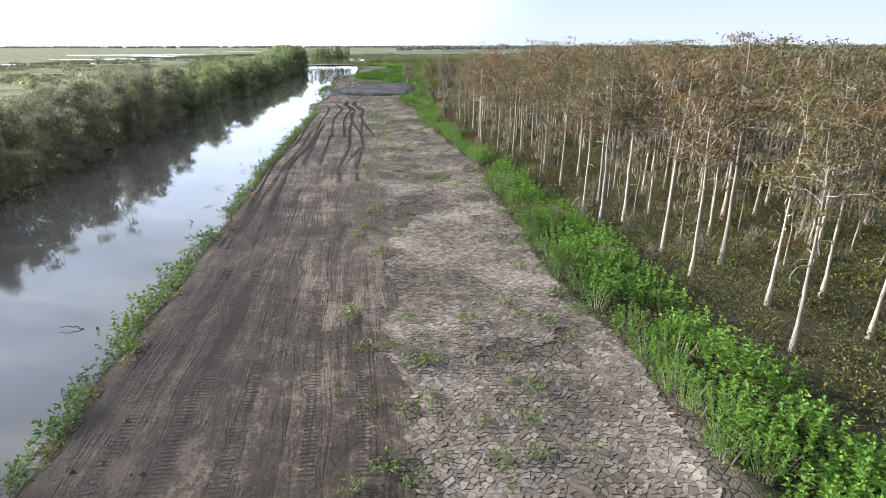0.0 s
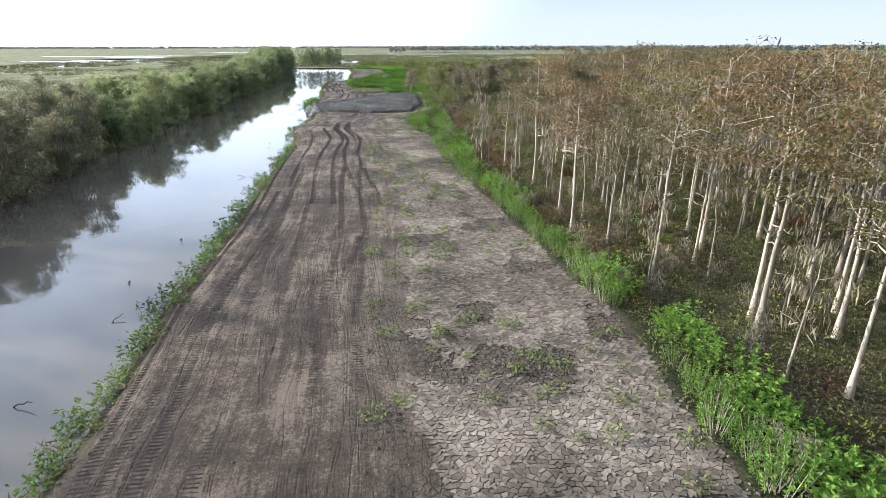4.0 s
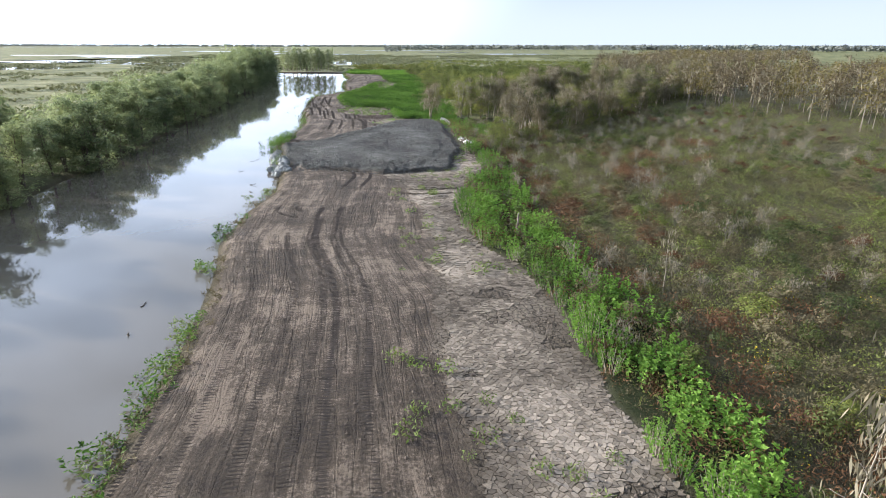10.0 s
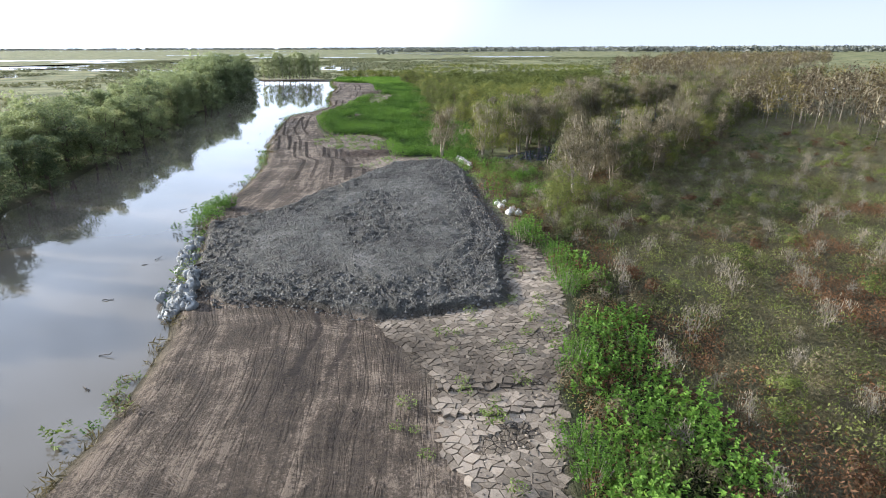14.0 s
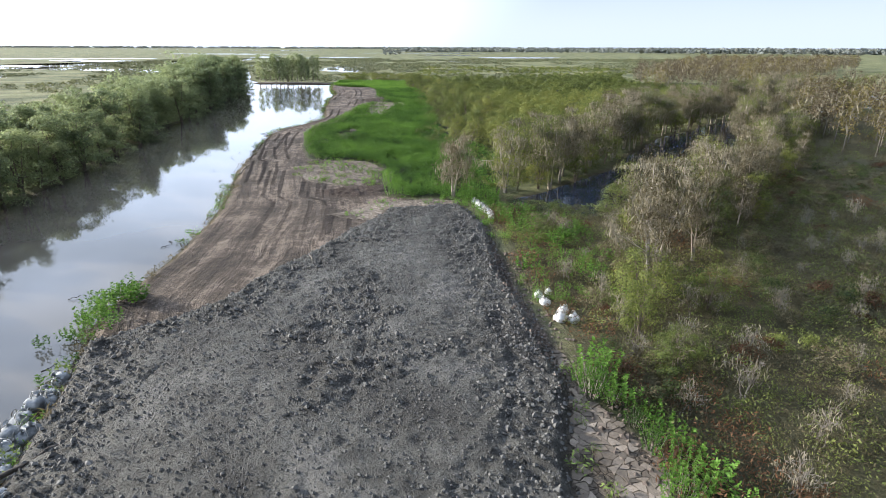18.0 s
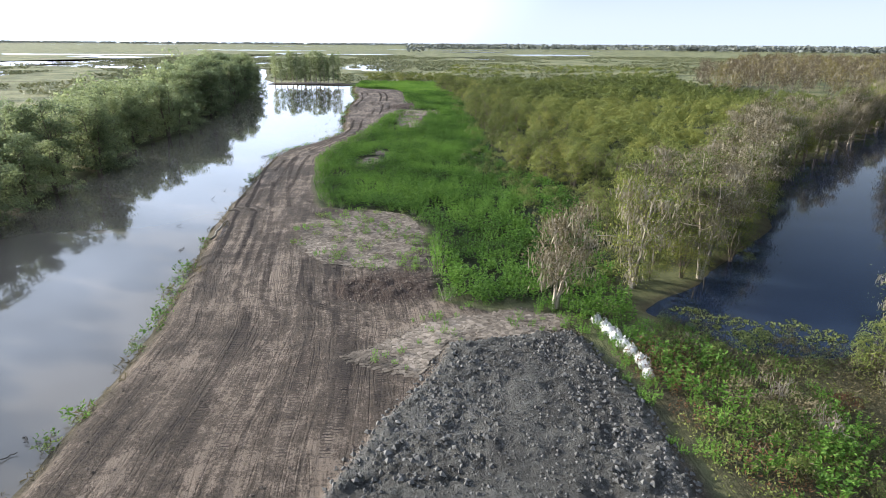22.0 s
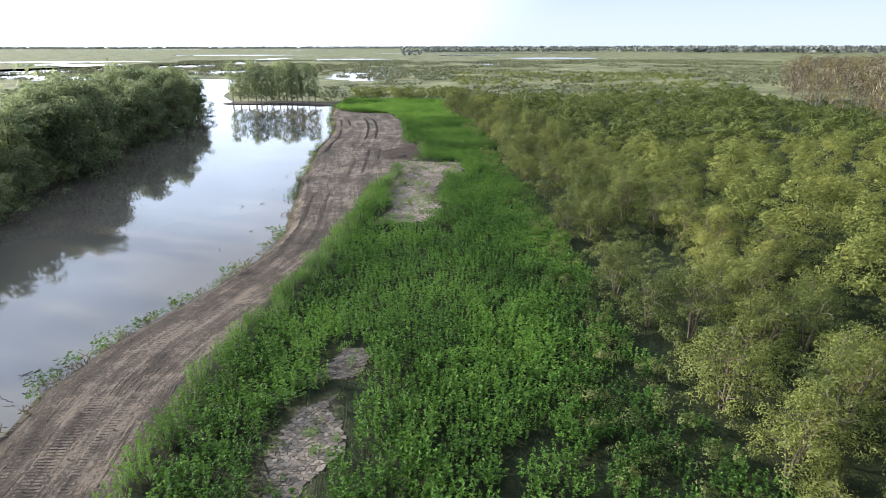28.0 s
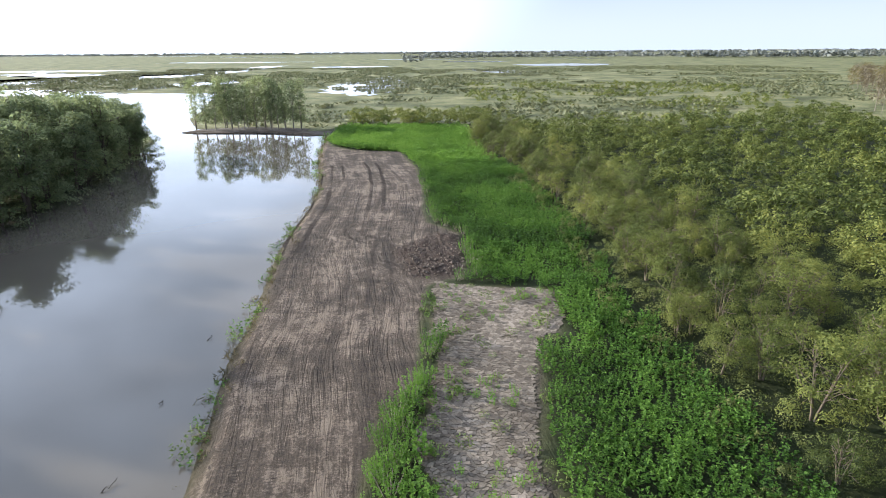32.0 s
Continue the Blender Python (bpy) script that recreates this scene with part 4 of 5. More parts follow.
FARCYP = [wood_tree(20 + k, LEAF_FARCYP if k % 4 else LEAF_OLIVE, 11, 17, 0.5) for k in range(6)]
x, y = grid_spots(50, 200, 0, 300, 6.5, g, lambda x, y: ((y + 0.25 * (x - 3) < 124) & (x < 120)) | ((side(SLOUGH, x, y) < -9) & (x > 62 + 0.35 * (215 - y)) & (y >= 100)))
scattered("cypress_wood", FARCYP, spots_of(x, y, g, 0.72, 1.05), "distant swamp wood of grey-brown cypress", "wood")
x, y = grid_spots(68, 330, 375, 640, 8.0, g, lambda x, y: (x > 70) & (x > -26 + 0.6 * (y - 256) + 12 * (fbm(x, y, 20, 2, 5) - 0.5)) & (side(SLOUGH, x, y) < -6) & (x < 110 + 0.9 * (y - 375)))
scattered("cypress_wood", FARCYP, spots_of(x, y, g, 0.75, 1.08), "block of brown cypress wood at the marsh edge", "wood")
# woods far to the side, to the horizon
FARWOOD = [[(LEAF_FAR_HAZED, bush(300 + k, 11, 7.0, 60, 4.2, thin=0.7))] for k in range(4)]
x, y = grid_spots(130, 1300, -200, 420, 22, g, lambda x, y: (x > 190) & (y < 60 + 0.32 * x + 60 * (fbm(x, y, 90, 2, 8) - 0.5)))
scattered("far_wood", FARWOOD, spots_of(x, y, g, 0.8, 1.15), "far swamp wood, haze painted into its pale leaves", "wood")

# ---- trees on the far bank of the canal ----
BANK = [bank_tree(40 + k, LEAF_BANK, g.uniform(7.0, 9.5)) for k in range(5)]
BANK_DULL = [bank_tree(50 + k, LEAF_BANK_DULL, g.uniform(8, 10), 15, 3, 6, 3.0) for k in range(5)]
x, y = grid_spots(-120, -36, 18, 412, 4.0, g, lambda x, y: (x < left_bank(y) + 0.3) & (x > left_bank(y) - np.interp(y, [0, 110, 200, 330, 400, 415], [19, 17, 14, 16, 12, 5])))
sp = spots_of(x, y, g, 0.62, 1.08)
sp[:, 4] *= np.interp(y, [0, 110, 130, 240, 310, 340, 395, 410], [1.0, 1.0, 1.05, 1.1, 1.3, 1.65, 1.65, 1.2])
first, rest = split(sp, left_bank(y) - x, 300)
dull = first[:, 1] < 118 + 9 * g.normal(size=len(first))
plant("bank_tree", BANK_DULL, first[dull], "dull grey-green swamp tree with hanging moss by the water", "tree", "trees along the far bank")
plant("bank_tree", BANK, first[~dull], "green many-stemmed tree overhanging the canal", "tree", "trees along the far bank")
BACK = [[(LEAF_BANK, dome(320 + k, 9.5, 3.2, 12, 28, 0.6))] for k in range(4)]
scattered("bank_thicket", BACK, rest, "dense green trees behind the canal bank", "thicket")
# low growth behind the bank trees
LOW = [[(LEAF_BANK if k % 2 else LEAF_SCRUB_GREEN, dome(330 + k, 2.6, 1.9, 7, 14, 0.5))] for k in range(4)]
x, y = grid_spots(-150, -50, 20, 400, 5.0, g, lambda x, y: (x < left_bank(y) - 13) & (x > left_bank(y) - 45 + 20 * (fbm(x, y, 20, 2, 3) - 0.5)))
scattered("bank_thicket", LOW, spots_of(x, y, g, 0.6, 1.3), "low green growth between canal trees and marsh", "thicket")

# ---- willow thicket ----
WIL = [willow(60 + k, g.uniform(3.8, 5.2)) for k in range(6)]


def thicket(x, y):
    return (x > field_edge(y) + np.interp(y, [224, 262, 290], [5, 5, 1.8]) + 2 * (fbm(x, y, 6, 2, 9) - 0.5)) & (side(SLOUGH, x, y) < -8) & (y > 226) & (x - 2 < (y - 226) * 1.05) & (fbm(x, y, 7, 2, 14) < 0.74)


x, y = grid_spots(-26, 60, 226, 440, 3.7, g, thicket)
sp = spots_of(x, y, g, 0.65, 1.35)
first, rest = split(sp, x - field_edge(y) + 0.03 * np.abs(y - 290), 185)
LOWWIL = [[(LEAF_SCRUB_GREEN, dome(360 + k, 1.4, 0.9, 6, 45, 0.13))] for k in range(4)]
lx, ly = grid_spots(-26, 30, 222, 440, 1.9, g, lambda x, y: (x > field_edge(y) - 1) & (side(SLOUGH, x, y) < -4) & (x - 2 < (y - 224) * 1.05))
scattered("willow_thicket", LOWWIL, spots_of(lx, ly, g, 0.6, 1.3), "low leafy growth under the willows", "thicket")
plant("willow", WIL, first, "round yellow-green willow bush in a dense thicket", "tree", "willow thicket")
FARWIL = [[(LEAF_WILLOW, dome(80 + k, 4.4, 1.7, 11, 34, 0.34))] for k in range(5)]
x, y = grid_spots(60, 125, 270, 470, 3.8, g, lambda x, y: (side(SLOUGH, x, y) < -9) & (x - 2 < (y - 232) * 1.0) & (y > 250) & (x < 72 + 0.3 * np.abs(y - 415)) & (fbm(x, y, 8, 2, 14) < 0.7))
NEARWIL = [[(LEAF_WILLOW, dome(90 + k, 4.2, 1.75, 15, 75, 0.19))] for k in range(5)]
scattered("willow_thicket", NEARWIL, rest[rest[:, 1] < 345], "rounded willows deep in the thicket", "thicket")
scattered("willow_thicket", FARWIL, np.concatenate([rest[rest[:, 1] >= 345], spots_of(x, y, g, 0.7, 1.2)]), "dense green willow thicket", "thicket")

# ---- mossy grey trees along the slough ----
MOSSY = [mossy_tree(90 + k, g.uniform(6.5, 8.5)) for k in range(6)]


def shore(x, y):
    s = side(SLOUGH, x, y)
    return ((s < -0.6) & (s > -8.5) & (x > -7.5) & (y > 220) & (x - 2 < (y - 219) * 1.05)) | ((s < -3.6) & (s > -11) & (y < 300) & (x > 3) & (x - 2 > (y - 219) * 1.05) & (y > 196))


x, y = grid_spots(-12, 125, 180, 372, 3.0, g, shore)
k = g.random(len(x)) < 0.72
sp = spots_of(x[k], y[k], g, 0.85, 1.3)
sp[:, 4] *= np.where(sp[:, 0] - 2 > (sp[:, 1] - 219) * 1.05, 0.8, 1.0)
plant("mossy_tree", MOSSY, sp, "leaning grey tree draped with hanging moss", "tree", "mossy trees by the slough")
plant("willow", WIL, spots_of(x[~k], y[~k], g, 0.8, 1.3), "yellow-green willow by the slough", "tree", "willows by the slough")
# willows at the landward end of the slough, beside the mound
for wx_, wy_, size in ((-1.5, 189, 1.25), (0.5, 193, 1.35), (-3.2, 185, 0.95), (2.5, 197, 1.3), (4.5, 203, 1.25), (-2.5, 181, 0.75), (6.5, 208, 1.2), (3.0, 189, 0.9), (6.5, 199, 1.0)):
    if wy_ > 192:
        plant("mossy_tree", [MOSSY[int(wy_) % 6]], spots_of(np.array([wx_]), np.array([wy_]), g, size * 0.82, size * 0.83), "grey tree draped with moss beside the mud mound", "tree", "mossy trees by the slough")
    else:
        plant("willow", [WIL[int(wy_) % 6]], spots_of(np.array([wx_]), np.array([wy_]), g, size, size + 0.01), "yellow-green willow beside the mud mound", "tree", "willows by the slough")

# ---- bright shrubs ----
SHRUB_ARR = [bush(110 + k, 1.45, 0.75, 520, 0.09, 13, thin=0.45) for k in range(6)]


def shrub_stems(seed, high=1.45, wide=0.75, stems=13):
    """The thin woody shoots under a shrub's leaves."""
    r = np.random.default_rng(seed)
    geo = Geo()
    a = np.arange(stems) * 2.4 + r.uniform(-0.4, 0.4, stems)
    q = wide * np.sqrt((np.arange(stems) + 0.4) / stems)
    for k in range(stems):
        top = np.array([np.cos(a[k]) * q[k], np.sin(a[k]) * q[k], 0.62 * high])
        geo.add(*tube([top * [0.3, 0.3, 0] - [0, 0, 0.1], top * [0.6, 0.6, 0.5], top * [0.85, 0.85, 1]], [0.014, 0.011, 0.006], 3))
    return geo.mesh("stem", BARK_GREY)


SHRUB_ME = [[("stem", shrub_stems(110 + k)), ("foliage", mesh_of("foliage", v, f, LEAF_SHRUB))] for k, (v, f) in enumerate(SHRUB_ARR)]
SHRUB = [[(LEAF_SHRUB, bush(180 + k, 1.4, 0.72, 190, 0.14, 8, thin=0.52))] for k in range(6)]
SHRUB_FAR = [[(LEAF_SHRUB, bush(170 + k, 1.4, 0.66, 80, 0.24, 4, thin=0.6))] for k in range(4)]


def shrubs(spots, near, label, group):
    first, rest = split(spots, near, 150)
    for k, (x, y, z, turn, size) in enumerate(first):
        thing("shrub", SHRUB_ME[k % 6], Matrix.Translation((x, y, z)) @ Matrix.Rotation(turn, 4, "Z") @ Matrix.Scale(size, 4), label, "shrub", group)
    scattered("shrubs", SHRUB, rest[rest[:, 1] < 392], label, "shrub")
    if (rest[:, 1] >= 392).any():
        scattered("shrubs", SHRUB_FAR, rest[rest[:, 1] >= 392], label, "shrub")


x, y = grid_spots(-12, 18, 12, 182, 0.95, g, lambda x, y: (x > work_edge(y) - 0.5 + 0.9 * fbm(x, y, 3, 2, 34)) & (x < brush_edge(y) + 0.2) & (fbm(x, y, 2.2, 2, 33) < 0.67))
sp = spots_of(x, y, g, 0.7, 1.5)
sp[:, 4] *= 0.7 + 0.6 * fbm(x, y, 5, 2, 71)
shrubs(sp, x - work_edge(y), "bright green leafy shrub along the levee edge", "shrubs along the levee")


def field(x, y):
    far = np.maximum.reduce([side(b, x, y) for b in BARE])
    return (x > work_edge(y) + 0.4) & (x < field_edge(y) + np.interp(y, [224, 262, 290], [5, 6, 2])) & (y > 216) & (y < 446) & (far < -0.2 + 2.2 * (fbm(x, y, 2.2, 2, 36) - 0.5)) & (side(SLOUGH, x, y) < -2)


x, y = grid_spots(-58, 2, 216, 446, 0.9, g, field)
dens = ((x < field_edge(y)) | (g.random(len(x)) < 0.6)) & ((y > 268) | (fbm(x, y, 1.9, 2, 73) > 0.3)) & (fbm(x, y, 3.2, 2, 74) > 0.16)
x, y = x[dens], y[dens]
sp = spots_of(x, y, g, 0.75, 1.15)
sp[:, 4] *= 0.75 + 0.6 * fbm(x, y, 7, 2, 72)
shrubs(sp, x - work_edge(y) + 0.02 * np.abs(y - 290), "bright green leafy shrub in a dense field", "shrub field")

# ---- swamp floor and open scrub ----
def tuft(seed, high, wide, n, size, thin, mat, up=0.6):
    r = np.random.default_rng(seed)
    a, q = r.uniform(0, 2 * np.pi, n), wide * np.sqrt(r.uniform(0, 1, n))
    c = np.stack([np.cos(a) * q, np.sin(a) * q, high * r.uniform(0.1, 1.0, n) * (1 - 0.4 * q / wide)], 1)
    v, f = leaves(c, size, r, thin)
    return [(mat, (v, f))]


SCR = [tuft(130 + k, h, 0.9, 170, s * 0.3, t, m) for k, (m, h, s, t) in enumerate(((LEAF_SCRUB, 1.1, 0.42, 0.22), (LEAF_SCRUB_GREEN, 0.8, 0.4, 0.45), (LEAF_SCRUB, 0.9, 0.5, 0.16),
       (LEAF_SCRUB_GREEN, 1.0, 0.36, 0.5), (LEAF_SCRUB, 1.3, 0.4, 0.25), (LEAF_SCRUB_GREEN, 0.7, 0.4, 0.4), (LEAF_SCRUB, 1.0, 0.45, 0.3)))]
RED = [tuft(150 + k, 1.0, 0.9, 170, 0.14, 0.3, LEAF_RED) for k in range(3)]
YEL = [tuft(155 + k, 0.7, 0.8, 26, 0.085, 0.8, LEAF_YELLOW) + tuft(160 + k, 0.6, 0.8, 120, 0.14, 0.4, LEAF_SCRUB_GREEN) for k in range(2)]


def open_floor(x, y):
    return (x > np.where(y < 180, work_edge(y) + 0.4, work_edge(y) + 1.0)) & (side(SLOUGH, x, y) < -0.4) & (y < 236) & (x - 2 > (y - 224) * 1.05)


x, y = grid_spots(-11, 34, 18, 236, 1.15, g, open_floor)
r = fbm(x, y, 6, 3, 77)
d = x - np.where(y < 180, brush_edge(y), work_edge(y))
red = (r > 0.73) | ((d < 4.0) & (y > 85) & (g.random(len(x)) < 0.4))
yel = ~red & (y < 130) & (g.random(len(x)) < 0.05)
sp = spots_of(x, y, g, 0.7, 1.6)
scattered("marsh_scrub", SCR, sp[~red & ~yel], "brown and olive swamp growth", "scrub")
scattered("marsh_scrub", RED, sp[red], "red-brown withered swamp growth", "scrub")
scattered("marsh_scrub", YEL, sp[yel], "yellow flowering swamp growth", "scrub")
x, y = grid_spots(34, 170, 100, 300, 2.9, g, lambda x, y: (side(SLOUGH, x, y) < -0.4) & (x - 2 > (y - 224) * 1.05) & (x < 100 + 0.35 * (215 - y)))
sp = spots_of(x, y, g, 1.0, 1.9)
scattered("marsh_scrub", SCR, sp, "olive-brown open swamp scrub", "scrub")


def dead_shrub(seed):
    r = np.random.default_rng(seed)
    w, tips = skeleton(r, r.uniform(1.8, 3.0), 0.035, 7, 0.15, 1.0, 0.9, sides=4, bend=0.4, stems=3, spread=0.45, lean=0.08, flare=0.3, twigs=3)
    return [("stem", w.mesh("stem", DEADWOOD)), ("hanging_moss", moss_on(tips, r, 2, 0.25).mesh("hanging_moss", MOSS))]


DEAD = [dead_shrub(210 + k) for k in range(5)]
x, y = grid_spots(-4, 50, 40, 216, 4.2, g, lambda x, y: open_floor(x, y) & ((fbm(x, y, 12, 2, 91) > 0.5) | (y > 172) | ((y < 110) & (x < brush_edge(y) + 9))))
plant("dead_shrub", DEAD, spots_of(x, y, g, 0.45, 1.0), "leafless grey shrub with pale moss", "shrub", "dead shrubs in the open swamp")

# rounded bushes over the open swamp
HUMMOCK = [[(m, dome(470 + k, h, 0.95, 9, 75, 0.11))] for k, (m, h) in enumerate(((LEAF_SCRUB_GREEN, 1.7), (LEAF_SCRUB, 1.5), (LEAF_SCRUB_GREEN, 1.2), (LEAF_RED, 1.1), (LEAF_WILLOW, 1.6), (LEAF_SCRUB, 2.0)))]
x, y = grid_spots(-8, 60, 60, 236, 2.6, g, lambda x, y: open_floor(x, y) & (fbm(x, y, 7, 3, 97) > 0.47))
scattered("swamp_bush", HUMMOCK, spots_of(x, y, g, 0.6, 1.35), "rounded olive and brown swamp bushes", "bush")

# ---- distance: marsh, ponds, tree lines, the wooded spit ----
x, y = grid_spots(-60, -20, 446, 462, 3.2, g, lambda x, y: x > -58)
scattered("willow_thicket", FARWIL, spots_of(x, y, g, 0.8, 1.25), "row of grey-green willows behind the shrub field", "thicket")


def spit_tree(seed):
    """A slender tree of a few upright stems with a thin see-through crown."""
    r = np.random.default_rng(seed)
    w, tips = skeleton(r, 10.0, 0.09, 12, 0.1, 1.7, 1.5, sides=4, bend=0.25, stems=2, spread=0.14, lean=0.03, flare=0.4)
    c = Geo().add(*leaves(cloud(tips, 0.4, 9, r), 0.3, r, 0.5))
    return [("trunk", w.mesh("trunk", BARK_GREY, True)), ("crown", c.mesh("crown", LEAF_BANK))]


SPIT = [spit_tree(400 + k) for k in range(4)]
x = np.array([-98, -95, -92.5, -90, -88, -86, -84.5, -82, -80, -78, -76, -74, -72, -70, -91, -85, -79, -75])
y = 441 + 5 * (fbm(x, x, 4, 2, 3)) + np.where(np.arange(len(x)) > 13, 4, 0)
sp = spots_of(x, y, g, 0.95, 1.45)
sp[:, 2] = -0.5
plant("spit_tree", SPIT, sp, "slender upright tree on a low spit in the water", "tree", "trees on the spit")
SPIT_LAND = [(-101, 439.5), (-90, 437.5), (-76, 438), (-64, 433), (-58, 432), (-58, 440), (-70, 446), (-84, 450), (-98, 446)]


def berm(name, poly, top, mat, label, category):
    """A low bank of earth with sloping sides."""
    bm = bmesh.new()
    cx_, cy_ = sum(p[0] for p in poly) / len(poly), sum(p[1] for p in poly) / len(poly)
    ring = []
    for k, z in ((1.0, -1.6), (0.97, -0.6), (0.8, top)):
        ring.append([bm.verts.new((cx_ + (px - cx_) * k + 0.5 * g.normal() * 0.6, cy_ + (py - cy_) * k, z + 0.08 * g.normal())) for px, py in poly])
    n = len(poly)
    for lo, hi in zip(ring, ring[1:]):
        for i in range(n):
            bm.faces.new((lo[i], lo[(i + 1) % n], hi[(i + 1) % n], hi[i]))
    bm.faces.new(ring[-1])
    bmesh.ops.recalc_face_normals(bm, faces=bm.faces)
    me = bpy.data.meshes.new(name)
    bm.to_mesh(me)
    bm.free()
    me.materials.append(mat)
    return whole(name, me, label, category, "structure")


EARTH = plain("dark_earth", (0.04, 0.034, 0.026), (0.13, 0.1, 0.075), 1.5)
berm("ground_spit", SPIT_LAND, -0.35, EARTH, "low dark earth spit closing the canal", "ground")

POND_Z = -0.38
for poly in ([(-96, 599), (-97, 690), (-74, 765), (-49, 678), (-54, 595), (-69, 552)],
             [(-15, 935), (31, 930), (57, 803), (30, 783), (0, 860)],
             [(-330, 600), (-300, 690), (-262, 720), (-250, 800), (-235, 885), (-255, 1130), (-285, 1130), (-265, 890), (-285, 800), (-310, 730), (-350, 690), (-420, 640)],
             [(-450, 850), (-330, 760), (-300, 745), (-340, 830), (-440, 890)],
             [(-560, 900), (-420, 930), (-380, 960), (-420, 980), (-600, 950)],
             [(-330, 400), (-280, 470), (-250, 480), (-270, 520), (-330, 490), (-370, 440)],
             [(-210, 620), (-180, 640), (-165, 690), (-185, 720), (-205, 680)],
             [(-190, 1000), (-130, 1010), (-100, 1060), (-150, 1090), (-200, 1050)],
             [(80, 1050), (160, 1040), (200, 1110), (140, 1160), (60, 1120)],
             [(-40, 1300), (60, 1290), (90, 1380), (-30, 1390)]):
    sheet("water", poly, POND_Z, POND, "bright shallow marsh pond", "water", 4.0)
for k in range(9):
    px, py = g.uniform(-2200, 700), g.uniform(1250, 3000)
    w, h = g.uniform(60, 260), g.uniform(25, 90)
    sheet("water", [(px - w, py), (px - 0.4 * w, py + h), (px + 0.5 * w, py + 0.7 * h), (px + w, py + 0.2 * h), (px + 0.3 * w, py - h), (px - 0.5 * w, py - 0.6 * h)], POND_Z, POND, "distant shallow marsh pond", "water", 8.0)

MARSH = [[(LEAF_MARSH, bush(340 + k, 0.8, 4.5, 40, 1.0, thin=0.7))] for k in range(6)]
x, y = grid_spots(-330, 330, 448, 1000, 8.5, g, lambda x, y: (fbm(x, y, 45, 3, 19) > 0.47) & (side(BASIN, x, y) < -4) & (x < 60 + 0.6 * (y - 400)))
scattered("marsh_growth", MARSH, spots_of(x, y, g, 0.6, 1.3), "green and brown marsh growth on the far plain", "marsh")
x, y = grid_spots(-330, -80, 60, 448, 8.5, g, lambda x, y: (fbm(x, y, 45, 3, 19) > 0.5) & (x < left_bank(y) - 40))
scattered("marsh_growth", MARSH, spots_of(x, y, g, 0.5, 1.1), "pale green marsh behind the canal trees", "marsh")
x, y = grid_spots(-20, 130, 450, 640, 4.5, g, lambda x, y: (fbm(x, y, 25, 3, 29) > 0.48) & (x < 60 + 0.5 * (y - 430)))
scattered("willow_thicket", [[(LEAF_WILLOW, dome(350 + k, 2.2, 1.5, 6, 12, 0.55))] for k in range(4)], spots_of(x, y, g, 0.5, 1.2), "low willows out in the marsh", "thicket")
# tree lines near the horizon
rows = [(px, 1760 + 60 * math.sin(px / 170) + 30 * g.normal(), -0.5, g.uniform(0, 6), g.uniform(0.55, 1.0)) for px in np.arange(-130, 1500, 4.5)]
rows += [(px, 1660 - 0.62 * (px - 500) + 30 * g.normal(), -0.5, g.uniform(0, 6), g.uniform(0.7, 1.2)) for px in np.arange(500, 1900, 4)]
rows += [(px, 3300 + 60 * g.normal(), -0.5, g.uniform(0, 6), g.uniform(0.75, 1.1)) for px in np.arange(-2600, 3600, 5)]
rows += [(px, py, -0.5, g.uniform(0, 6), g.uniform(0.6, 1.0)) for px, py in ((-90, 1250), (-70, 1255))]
scattered("far_wood", [[(LEAF_FAR_HAZED, bush(300 + k, 11, 7.0, 16, 7.0, thin=0.7))] for k in range(4)], rows, "distant tree line across the marsh", "wood")

